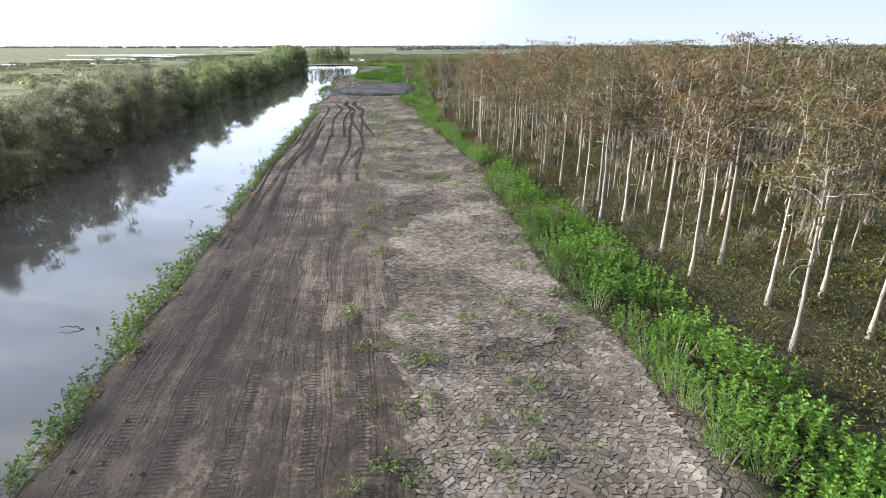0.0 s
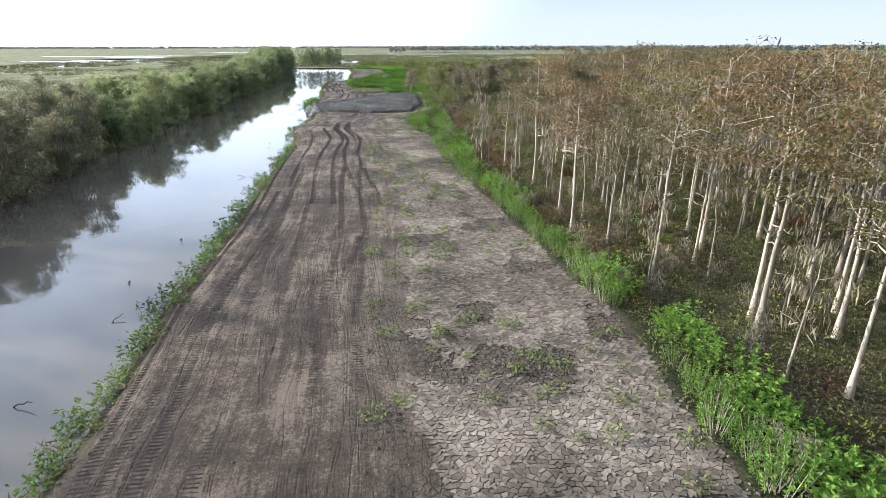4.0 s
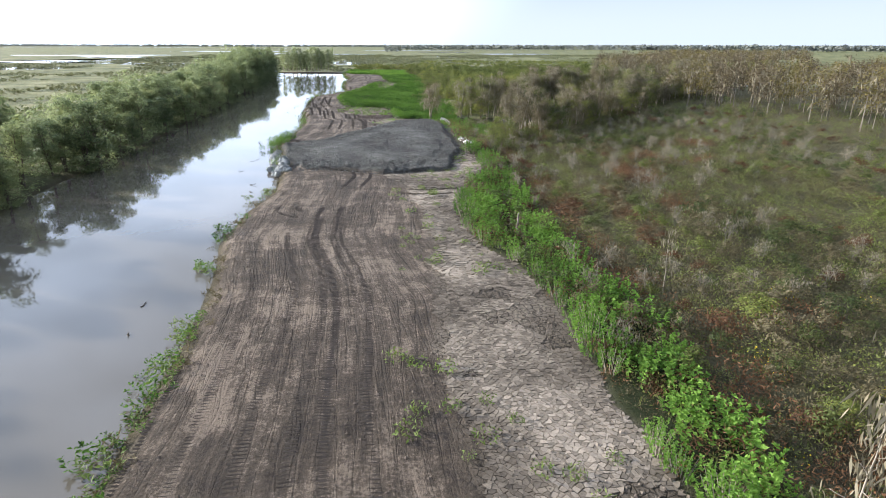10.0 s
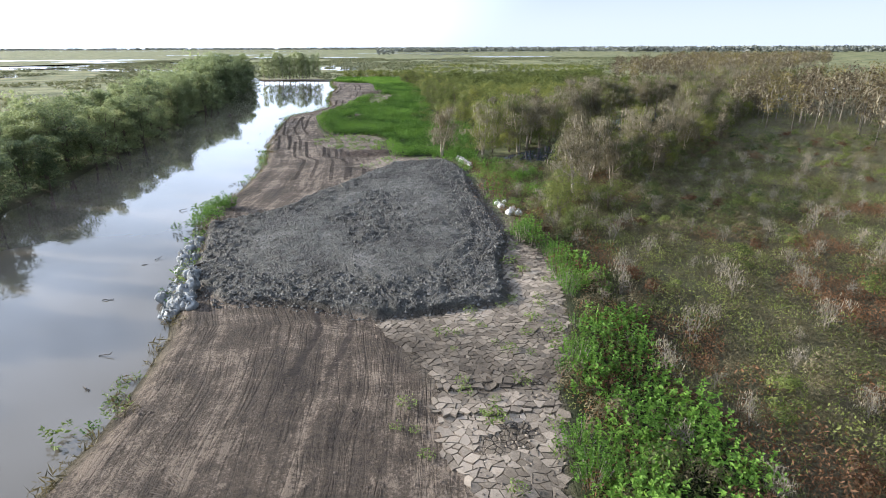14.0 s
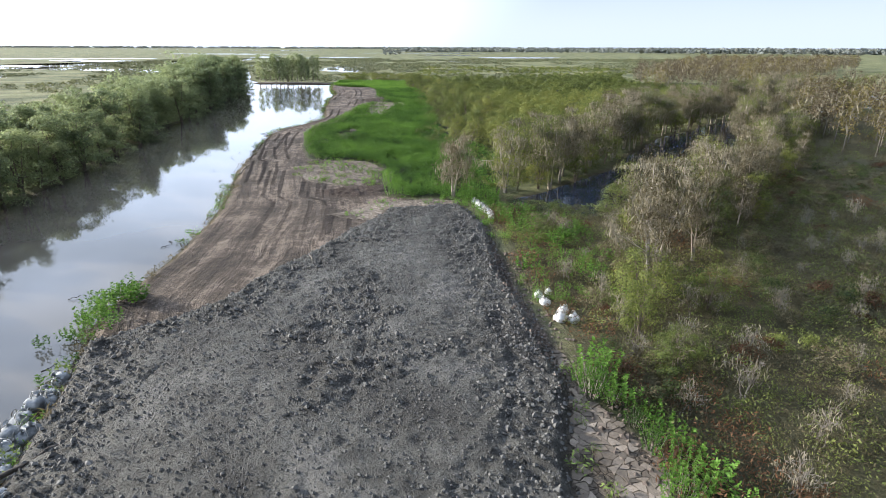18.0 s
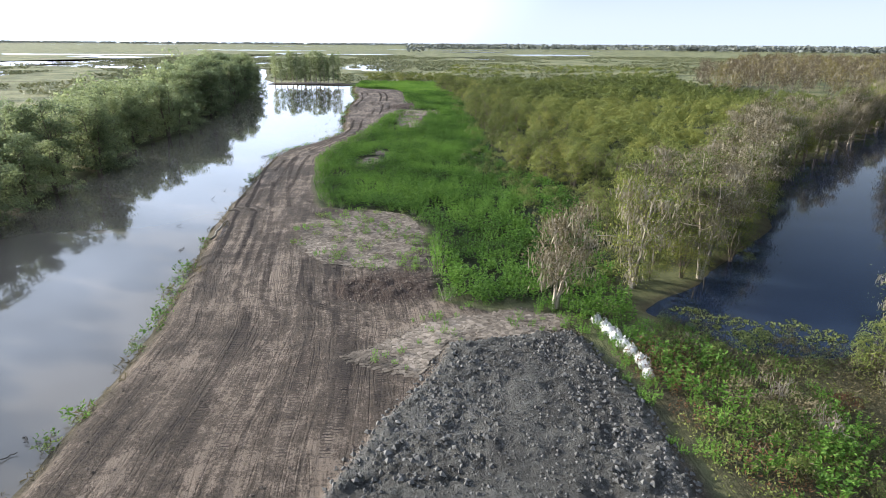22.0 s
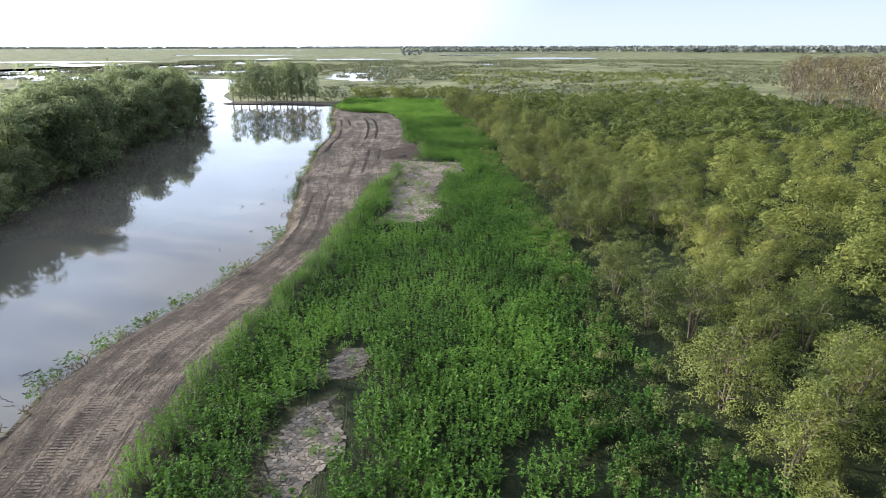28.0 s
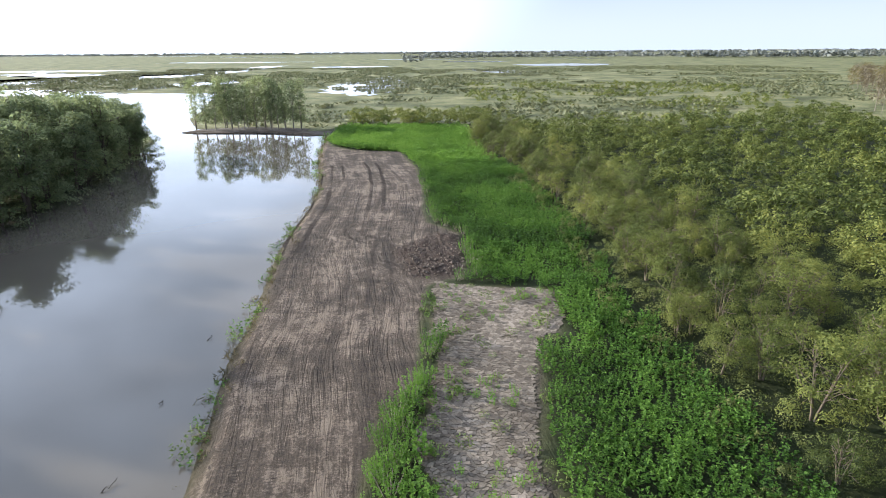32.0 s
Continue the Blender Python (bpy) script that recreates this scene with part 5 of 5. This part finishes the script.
# ---- the levee's surface ----
def plates(name, keep, x0, x1, y0, y1, gap, label):
    """Plates of dried silt between open cracks: a jittered honeycomb, each plate a little tilted."""
    r = np.random.default_rng(17)
    dy = gap * 0.8660
    nx, ny = int((x1 - x0) / gap) + 3, int((y1 - y0) / dy) + 3

    def corner(i, j, k):
        """The k-th corner (of the upper and lower kind) that belongs to cell i, j, jittered alike for all cells that share it."""
        h = (i * 73856093 ^ j * 19349663 ^ (k + 1) * 83492791) & 0xFFFFFF
        h2 = (h * 2654435761 + 12345) & 0xFFFFFF
        cx_ = x0 + (i + 0.5 * (j % 2)) * gap
        cy_ = y0 + j * dy
        oy = gap * 0.577 if k == 0 else -gap * 0.577
        return np.stack([cx_ + (h / 0xFFFFFF - 0.5) * gap * 0.8, cy_ + oy + (h2 / 0xFFFFFF - 0.5) * gap * 0.8], -1)

    I, J = np.meshgrid(np.arange(nx), np.arange(ny), indexing="ij")
    I, J = I.ravel(), J.ravel()
    cx_, cy_ = x0 + (I + 0.5 * (J % 2)) * gap, y0 + J * dy
    ok = keep(cx_, cy_)
    I, J = I[ok], J[ok]
    odd = J % 2
    ring = np.stack([corner(I, J, 0), corner(I - 1 + odd, J + 1, 1), corner(I - 1 + odd, J - 1, 0), corner(I, J, 1), corner(I + odd, J - 1, 0), corner(I + odd, J + 1, 1)], 1)
    mid = ring.mean(1, keepdims=True)
    ring = mid + (ring - mid) * r.uniform(0.84, 0.95, (len(I), 1, 1))
    base = height(mid[:, 0, 0], mid[:, 0, 1], True)
    tilt = r.normal(size=(len(I), 1, 2)) * np.interp(mid[:, :, 1:2], [60, 120], [0.06, 0.05])
    top = base[:, None] + 0.024 + r.uniform(0.0, 0.014, (len(I), 1)) + ((ring - mid) * tilt).sum(-1)
    n = len(I)
    V = np.concatenate([np.concatenate([ring, top[..., None]], -1), np.concatenate([mid + (ring - mid) * 1.03, base[:, None, None] - 0.06 + 0 * top[..., None]], -1)], 1)
    F = [[0, 1, 2, 3], [0, 3, 4, 5]]
    for k in range(6):
        m = (k + 1) % 6
        F += [[6 + k, 6 + m, m, k]]
    F = np.array(F)[None] + (np.arange(n) * 12)[:, None, None]
    me = mesh_of(name, V.reshape(-1, 3), F.reshape(-1, 4), PLATE)
    return whole(name, me, label, "ground", "stuff")


def cracked_strip(x, y):
    u, canal, slough, work, mound, bare = zones(x, y)
    return (x > crack_edge(y) + 2.5 * (fbm(x, y, 2.5, 3, 61) - 0.5)) & (work > 0.2) & (mound < -0.3) & (y < 186) & (fbm(x, y, 3.0, 3, 66) < 0.66)


plates("cracked_silt", lambda x, y: cracked_strip(x, y) & (y < 132), -22, 8, 14, 133, 0.25, "fine dried silt crumbs and plates with cracks")
plates("cracked_silt", lambda x, y: cracked_strip(x, y) & (y >= 132), -22, 8, 132, 186, 0.46, "pale dried silt plates with open cracks")
plates("cracked_silt", lambda x, y: np.maximum.reduce([side(b, x, y) for b in BARE]) + 1.6 * (fbm(x, y, 3, 2, 6) - 0.5) - 2 * (side(MOUND, x, y) > -0.4) > 0.2, -37, -10, 205, 340, 0.27, "pale dried silt plates in a bare patch")


def clods(name, x, y, lo, hi, mat, label, sink=0.3):
    """Broken lumps of mud lying on the ground."""
    r = np.random.default_rng(len(x))
    n = len(x)
    z = height(x, y, True)
    d = np.array([[1, 0, 0], [0, 1, 0], [-1, 0, 0], [0, -1, 0], [0.1, 0.1, 0.75], [0, 0, -0.5]], float)
    s = (lo + (hi - lo) * r.random(n) ** 2.2)[:, None, None]
    a = r.uniform(0, 6.28, n)
    c_, s_ = np.cos(a)[:, None], np.sin(a)[:, None]
    v = d[None] * s * r.uniform(0.6, 1.3, (n, 6, 3))
    w = np.stack([v[..., 0] * c_ - v[..., 1] * s_ + x[:, None], v[..., 0] * s_ + v[..., 1] * c_ + y[:, None], v[..., 2] + z[:, None] + 0.2 * s[..., 0]], -1)
    F = np.array([[0, 1, 4, 4], [1, 2, 4, 4], [2, 3, 4, 4], [3, 0, 4, 4], [1, 0, 5, 5], [2, 1, 5, 5], [3, 2, 5, 5], [0, 3, 5, 5]])[None] + (np.arange(n) * 6)[:, None, None]
    return whole(name, mesh_of(name, w.reshape(-1, 3), F.reshape(-1, 4), mat), label, "mud", "stuff")


TREAD = plain("pressed_mud", (0.05, 0.039, 0.032), (0.13, 0.102, 0.081), 1.2)
EARTH_CLOD = plain("brown_mud_clod", (0.05, 0.04, 0.034), (0.17, 0.135, 0.11), 3.0)
x, y = grid_spots(-38, -8, 163, 216, 0.27, g, lambda x, y: (side(MOUND, x, y) > -0.6 + 0.8 * g.random(x.shape)))
clods("mud_clod", x, y, 0.03, 0.11, CLOD, "grey lumps of freshly dumped mud")
x, y = grid_spots(-38, -8, 163, 216, 0.36, g, lambda x, y: (side(MOUND, x, y) > -0.5) & (np.maximum(step(6.5, 1.5, side(MOUND, x, y) + 5 * (fbm(x, y, 5.0, 3, 43) - 0.5)), step(0.52, 0.66, fbm(x, y, 7.0, 3, 44))) > 0.35 + 0.5 * g.random(x.shape)))
clods("mud_clod", x, y, 0.06, 0.19, CLOD, "coarse broken grey blocks along the mound's rim")
x, y = grid_spots(-31, -20, 218, 227, 0.4, g, lambda x, y: side(HEAP, x, y) > -0.5)
clods("mud_clod", x, y, 0.04, 0.13, EARTH_CLOD, "dark lumps of a pushed-up mud heap")
x, y = grid_spots(-38, -29, 337, 352, 0.4, g, lambda x, y: side(HEAP_FAR, x, y) > -0.4)
clods("mud_clod", x, y, 0.05, 0.22, EARTH_CLOD, "dark lumps of turned mud at the field's edge")
x, y = grid_spots(-62, 8, 14, 418, 0.72, g, lambda x, y: (lambda q: (q[3] > 0.2) & (q[4] < -0.2) & (fbm(x, y, 4.0, 3, 88) + 0.16 * g.random(x.shape) > 0.54))(zones(x, y)))
clods("mud_clod", x, y, 0.02, 0.1, EARTH_CLOD, "crumbs of brown mud scattered over the levee")
x, y = grid_spots(-14, 8, 14, 165, 0.27, g, lambda x, y: (x > crack_edge(y) + 0.3) & (x < work_edge(y) - 0.2) & (fbm(x, y, 5.0, 3, 89) + 0.15 * g.random(x.shape) > 0.5))
clods("silt_clod", x, y, 0.03, 0.11, PLATE, "broken lumps of pale dried silt")
x, y = grid_spots(-11, -4, 172, 200, 0.42, g, lambda x, y: (np.abs(x - work_edge(y) + 0.4) < 1.5))
clods("mud_clod", x, y, 0.05, 0.22, EARTH_CLOD, "dark red-brown lumps along the mound's edge")


def treads():
    """Cleat prints of the dozer's tracks: low bars across each run."""
    r = np.random.default_rng(23)
    V, n = [], 0
    for k, (line_at, y0, depth) in enumerate(passes()):
        for s in (-0.95, 0.95):
            ys = np.arange(max(14, y0), min(410, y0 + r.uniform(50, 110)), 0.21)
            ys = ys[fbm(ys, ys * 0 + k, 22.0, 2, 5) > 0.4]
            if not len(ys):
                continue
            xs = line_at(ys) + s + right_bank(ys)
            u, canal, slough, work, mound, bare = zones(xs, ys)
            ok = (work > 0.4) & (mound < -0.3) & (xs < crack_edge(ys) + 2)
            V.append(np.stack([xs[ok], ys[ok]], -1))
    P = np.concatenate(V)
    z = height(P[:, 0], P[:, 1], True) + 0.01
    n = len(P)
    w, d, h = 0.25, 0.05, r.uniform(0.005, 0.017, n)
    sl = (line_slope(P[:, 1]))
    pts = []
    for dx, dy, up in ((-w, -d, 0), (w, -d, 0), (w, d, 0), (-w, d, 0), (-w, 0, 1), (w, 0, 1)):
        pts.append(np.stack([P[:, 0] + dx + r.normal(0, 0.02, n), P[:, 1] + dy - dx * sl, z - 0.03 + up * (h + 0.03)], -1))
    v = np.stack(pts, 1)
    F = np.array([[0, 1, 5, 4], [2, 3, 4, 5], [1, 2, 5, 5], [3, 0, 4, 4]])[None] + (np.arange(n) * 6)[:, None, None]
    return whole("track_print", mesh_of("track_print", v.reshape(-1, 3), F.reshape(-1, 4), TREAD), "bulldozer cleat prints pressed into brown mud", "track", "stuff")


def line_slope(y):
    return (right_bank(y + 1) - right_bank(y - 1)) / 2


treads()

def cross_prints():
    """Cleat prints of the turns and crossings: across the silt, and in arcs where the dozer turned."""
    r = np.random.default_rng(29)
    runs = []
    for off in (154.7, 156.6):
        xs = np.arange(-18.0, -9.8, 0.2)
        runs.append((xs, off + 0.15 * np.sin(xs), np.zeros_like(xs)))
    for cx_, cy_, rad, a0, a1 in ((-22, 96, 3.2, 2.8, 5.0), (-24, 150, 3.0, 2.4, 5.2), (-37, 243, 2.6, 0.5, 2.8), (-40, 338, 3.6, 0.1, 2.6), (-38, 352, 4.2, 2.6, 4.8)):
        for rr in (rad - 0.9, rad + 0.9):
            t = np.arange(a0, a1, 0.2 / rr)
            runs.append((cx_ + rr * np.cos(t), cy_ + rr * np.sin(t), t))
    for k in range(7):
        yy = 222 + k * 2.1 + 0.3 * r.normal()
        xs = np.arange(-41.5, -36.8 + 0.6 * r.normal(), 0.2)
        runs.append((xs, yy + 0.1 * xs * 0.2, np.zeros_like(xs)))
    X, Y, A = (np.concatenate(q) for q in zip(*runs))
    u, canal, slough, work, mound, bare = zones(X, Y)
    ok = (work > 0.3) & (mound < -0.2) & (r.random(len(X)) > 0.08)
    X, Y, A = X[ok], Y[ok], A[ok]
    n = len(X)
    z = height(X, Y, True) + 0.01
    # bars lie along the radius; a straight run across has bars along y
    along = np.where(A[:, None] == 0, [[0.0, 1.0]], np.stack([np.cos(A), np.sin(A)], 1))
    side_ = np.stack([-along[:, 1], along[:, 0]], 1)
    h = r.uniform(0.006, 0.018, n)
    pts = []
    for a_, b_, up in ((-0.25, -0.05, 0), (0.25, -0.05, 0), (0.25, 0.05, 0), (-0.25, 0.05, 0), (-0.25, 0, 1), (0.25, 0, 1)):
        q = np.stack([X, Y], 1) + along * a_ + side_ * b_
        pts.append(np.concatenate([q, (z - 0.03 + up * (h + 0.03))[:, None]], 1))
    v = np.stack(pts, 1)
    F = np.array([[0, 1, 5, 4], [2, 3, 4, 5], [1, 2, 5, 5], [3, 0, 4, 4]])[None] + (np.arange(n) * 6)[:, None, None]
    return whole("track_print", mesh_of("track_print", v.reshape(-1, 3), F.reshape(-1, 4), TREAD), "curved and crossing cleat prints in brown mud", "track", "stuff")


cross_prints()


# ---- weeds on the levee and along the water ----
LEAF_WEED = leaf_material("weed_leaves", (0.045, 0.075, 0.02), (0.12, 0.175, 0.045), (0.22, 0.28, 0.085), 0.35)
WEED = [[(LEAF_WEED, leaves(np.stack([q * np.cos(a) * 0.45, q * np.sin(a) * 0.45, 0.28 * z], 1), 0.15, g, 0.4))]
           for q, a, z in ((np.sqrt(g.random(60)), g.uniform(0, 6.28, 60), g.random(60)) for _ in range(5))]
x, y = grid_spots(-22, 10, 16, 186, 2.0, g, lambda x, y: (x > crack_edge(y) - 2.5) & (x < work_edge(y) - 0.3) & (side(MOUND, x, y) < -0.5) & (fbm(x, y, 9, 3, 44) > 0.47))
x2, y2 = grid_spots(-37, -20, 222, 340, 2.2, g, lambda x, y: np.maximum.reduce([side(b, x, y) for b in BARE]) > -0.6)
x, y = np.concatenate([x, x2]), np.concatenate([y, y2])
scattered("weed", WEED, spots_of(x, y, g, 0.5, 1.5, -0.02), "small green weeds on dried silt", "weed")
BANKWEED = [[(LEAF_WEED if k % 2 else LEAF_SHRUB, bush(370 + k, 0.8, 0.7, 70, 0.17, thin=0.4))] for k in range(6)]
y = np.concatenate([np.arange(14, 136, 0.42), np.arange(136, 432, 0.85)])
y = y + g.uniform(-0.3, 0.3, len(y))
x = right_bank(y) + 0.35 + 0.45 * g.normal(size=len(y))
k = (side(MOUND, x, y) < 1.5) & (fbm(x * 0, y, 6, 2, 55) > np.where(y < 136, 0.3, 0.46))
sp = spots_of(x[k], y[k], g, 0.5, 1.35, 0.05)
sp[:, 2] = np.maximum(sp[:, 2], WATER_Z - 0.1)
scattered("bank_weed", BANKWEED, sp, "green weeds and grass along the water's edge", "weed")
REED = [tuft(380 + k, 0.6, 0.6, 40, 0.4, 0.14, LEAF_SCRUB) for k in range(3)]
y = np.arange(14, 430, 1.3) + g.uniform(-0.5, 0.5, 320)
sp = spots_of(right_bank(y) + 0.7 + 0.5 * g.normal(size=320), y, g, 0.5, 1.2)
scattered("bank_grass", REED, sp, "dry brown grass along the canal bank", "grass")
# floating weed on the slough
x, y = grid_spots(-6, 30, 210, 250, 0.8, g, lambda x, y: (side(SLOUGH, x, y) > 0.2) & ((y - 214) * 0.6 + 0.2 * x < 2.6 + 2 * (fbm(x, y, 3, 2, 12) - 0.5)))
sp = spots_of(x, y, g, 0.5, 1.0)
sp[:, 2] = WATER_Z - 0.02
scattered("floating_weed", [tuft(390 + k, 0.12, 0.6, 30, 0.22, 0.7, LEAF_SCRUB_GREEN) for k in range(3)], sp, "floating green weed on dark water", "weed")
# thick weeds by the sacks and a tall bush at the mound's water side
x = np.concatenate([g.uniform(-39.5, -35.5, 24), g.uniform(-9.0, -1.0, 46)])
y = np.concatenate([g.uniform(185, 191.5, 24), g.uniform(194, 214, 46)])
k = side(SLOUGH, x, y) < -0.3
sp = spots_of(x[k], y[k], g, 0.7, 1.4)
sp[:, 2] = np.maximum(sp[:, 2], WATER_Z - 0.1)
scattered("shrubs", SHRUB, sp, "bright green shrubs beside the mud mound", "shrub")

# ---- sacks ----
def sack(seed):
    """A filled bulk sack: bulging body with folds, gathered neck and two lifting straps."""
    r = np.random.default_rng(seed)
    n, m = 18, 11
    a = np.linspace(0, 2 * np.pi, n, endpoint=False)
    rows_ = []
    for j, t in enumerate(np.linspace(0, 1, m)):
        rad = 0.5 * (1 - (2 * abs(t - 0.42)) ** 3.2 * 0.75) * (1 if t < 0.8 else 1 - 1.6 * (t - 0.8))
        square = 1 + 0.1 * np.cos(4 * a)
        fold = 1 + 0.05 * np.cos(7 * a + seed) * t + 0.05 * r.normal(size=n)
        rr = rad * square * fold
        rows_.append(np.stack([rr * np.cos(a), rr * np.sin(a) * 0.92, np.full(n, 0.78 * t) + 0.025 * r.normal(size=n)], -1))
    v = np.concatenate(rows_ + [np.array([[0, 0, 0.0]]), np.array([[0, 0, 0.76]])])
    i, j = np.meshgrid(np.arange(m - 1), np.arange(n), indexing="ij")
    q = (j + 1) % n
    f = np.stack([i * n + j, i * n + q, (i + 1) * n + q, (i + 1) * n + j], -1).reshape(-1, 4)
    k = np.arange(n)
    cap = np.stack([(m - 1) * n + k, (m - 1) * n + (k + 1) % n, np.full(n, m * n + 1), np.full(n, m * n + 1)], -1)
    body = np.concatenate([f, cap])
    neck = tube([(0, 0, 0.7), (0.03, 0.02, 0.8), (0.06, 0.03, 0.88), (0.1, 0.06, 0.92)], [0.13, 0.07, 0.1, 0.14], 9)
    straps = []
    for s in (-1, 1):
        b = r.uniform(0, 1.5)
        straps.append(tube([(0.34 * s, -0.25, 0.6), (0.3 * s, -0.12, 0.84 + 0.1 * b), (0.26 * s, 0.1, 0.85 + 0.1 * b), (0.32 * s, 0.24, 0.6)], [0.03] * 4, 4))
    return v, body, neck, straps


def sack_parts(seed, mat):
    v, body, neck, straps = sack(seed)
    return [("sack_body", mesh_of("sack_body", v, body, mat, True)), ("gathered_neck", mesh_of("gathered_neck", *neck, mat, True))] + [("lifting_strap", mesh_of("lifting_strap", *q, BAG_STRAP, True)) for q in straps]


BAG_STRAP = plain("grey_strap", (0.2, 0.2, 0.19), (0.4, 0.4, 0.38), 6.0)
WHITE = [sack_parts(k, BAG) for k in range(5)]
OLD = [sack_parts(10 + k, BAG_OLD) for k in range(6)]


def put_sack(parts, px, py, pz, size, label, group, lean=12):
    m = Matrix.Translation((px, py, pz)) @ pose(0, 0, 0, g.uniform(-lean, lean), g.uniform(-lean, lean), g.uniform(0, 360)) @ Matrix.Scale(size, 4)
    thing("bulk_sack", parts, m, label, "sack", group)


for k in range(9):
    f = k / 8
    px, py = -10.75 + 1.35 * f + 0.1 * g.normal(), 216.2 - 6.3 * f
    put_sack(WHITE[k % 5], px, py, float(height(np.array([px]), np.array([py]), False)[0]) - 0.04, g.uniform(0.68, 0.84), "filled white bulk sack in a row beside the slough", "row of white sacks")
for px, py, sz in ((-10.2, 214.6, 0.7), (-10.1, 213.2, 0.65), (-7.5, 187.0, 0.85), (-6.6, 187.1, 0.8), (-7.0, 188.4, 0.7), (-8.0, 189.4, 0.75), (-8.3, 190.6, 0.65), (-7.4, 191.4, 0.6)):
    put_sack(WHITE[int(px * 10) % 5], px, py, float(height(np.array([px]), np.array([py]), False)[0]) - 0.08, sz, "filled white bulk sack half sunk in weeds", "white sacks in the weeds")
for k in range(52):
    py = g.uniform(166.0, 181.5)
    off = g.uniform(-0.4, 1.9) if py < 174 else g.uniform(-0.2, 0.9)
    px = float(np.interp(py, [165, 168, 172, 176, 182], [-31.2, -33.2, -34.3, -35.2, -36.6])) + off
    pz = max(float(height(np.array([px]), np.array([py]), False)[0]) - 0.1, WATER_Z - 0.25) + (0.35 if k % 4 == 0 else 0)
    put_sack(OLD[k % 6], px, py, pz - 0.06, g.uniform(0.72, 1.05), "weathered blue-grey bulk sack in a heap at the water", "heap of old sacks", 28)

# ---- dead trees, logs, drift ----
plant("mossy_tree", [MOSSY[3]], spots_of(np.array([-13.2]), np.array([218.0]), g, 1.12, 1.13), "leaning bleached tree with broken limbs", "tree", "bleached trees by the levee")
for px, py, sz, k in ((0.2, 109.4, 1.25, 1), (-0.6, 109.8, 0.8, 2), (4.8, 109.1, 1.2, 3), (1.9, 130.3, 0.6, 4), (8.5, 116, 1.1, 1), (7.5, 103, 1.2, 2)):
    plant("bare_tree", [POLE[k]], spots_of(np.array([px]), np.array([py]), g, sz, sz + 0.01), "leaning bleached tree with broken limbs", "tree", "bleached trees by the levee")


def log(name, p0, p1, r0, mat, label):
    p = np.linspace(0, 1, 7)[:, None]
    q = np.array(p0) * (1 - p) + np.array(p1) * p + g.normal(size=(7, 3)) * 0.05
    whole(name, mesh_of(name, *tube(q, np.linspace(r0, r0 * 0.6, 7), 7), mat, True), label, "log")


log("log", (-41.5, 231.0, 0.12), (-42.4, 236.8, 0.1), 0.11, DEADWOOD, "long bleached log lying beside the bank")
log("log", (-6.2, 140.6, 0.1), (-6.0, 141.6, 1.7), 0.12, DEADWOOD, "pale broken trunk standing among shrubs")
log("log", (-33.0, 172.6, 0.35), (-31.6, 175.6, 0.3), 0.12, DARKWOOD, "grey driftwood beam beside the old sacks")
log("log", (-25.0, 196.0, 0.75), (-25.6, 197.6, 0.8), 0.05, DEADWOOD, "pale stick lying on the mud mound")
for k in range(46):
    py = g.uniform(25, 330)
    px = float(right_bank(py)) - abs(g.normal()) * 2.2 - 0.4
    b = g.uniform(0, 6.28)
    L = g.uniform(0.3, 1.1)
    log("drift_stick", (px, py, WATER_Z + 0.02), (px + L * math.cos(b), py + L * math.sin(b), WATER_Z + g.uniform(0.02, 0.4)), 0.03, DARKWOOD, "dark drift stick in the shallow water")

# low green growth round the sack row and between the mound and the slough
x, y = grid_spots(-14, -1, 190, 219, 0.8, g, lambda x, y: (x > work_edge(y) - 0.3) & (side(SLOUGH, x, y) < -1.0) & (fbm(x, y, 3, 2, 39) > 0.42))
scattered("marsh_scrub", SHRUB, spots_of(x, y, g, 0.3, 0.62), "small green weeds along the mud edge", "scrub")
x, y = grid_spots(-37, -12, 205, 340, 0.9, g, lambda x, y: (np.maximum.reduce([side(b, x, y) for b in BARE]) > -0.8) & (side(MOUND, x, y) < -0.3) & (fbm(x, y, 2.6, 2, 43) > 0.55))
scattered("marsh_scrub", SHRUB, spots_of(x, y, g, 0.22, 0.5), "small green weeds on the dry silt", "scrub")
x, y = grid_spots(-37, -12, 205, 340, 0.4, g, lambda x, y: (np.maximum.reduce([side(b, x, y) for b in BARE]) > 0.2) & (fbm(x, y, 3.0, 3, 47) > 0.45))
clods("silt_clod", x, y, 0.02, 0.075, PLATE, "broken lumps of pale dried silt in a bare patch")
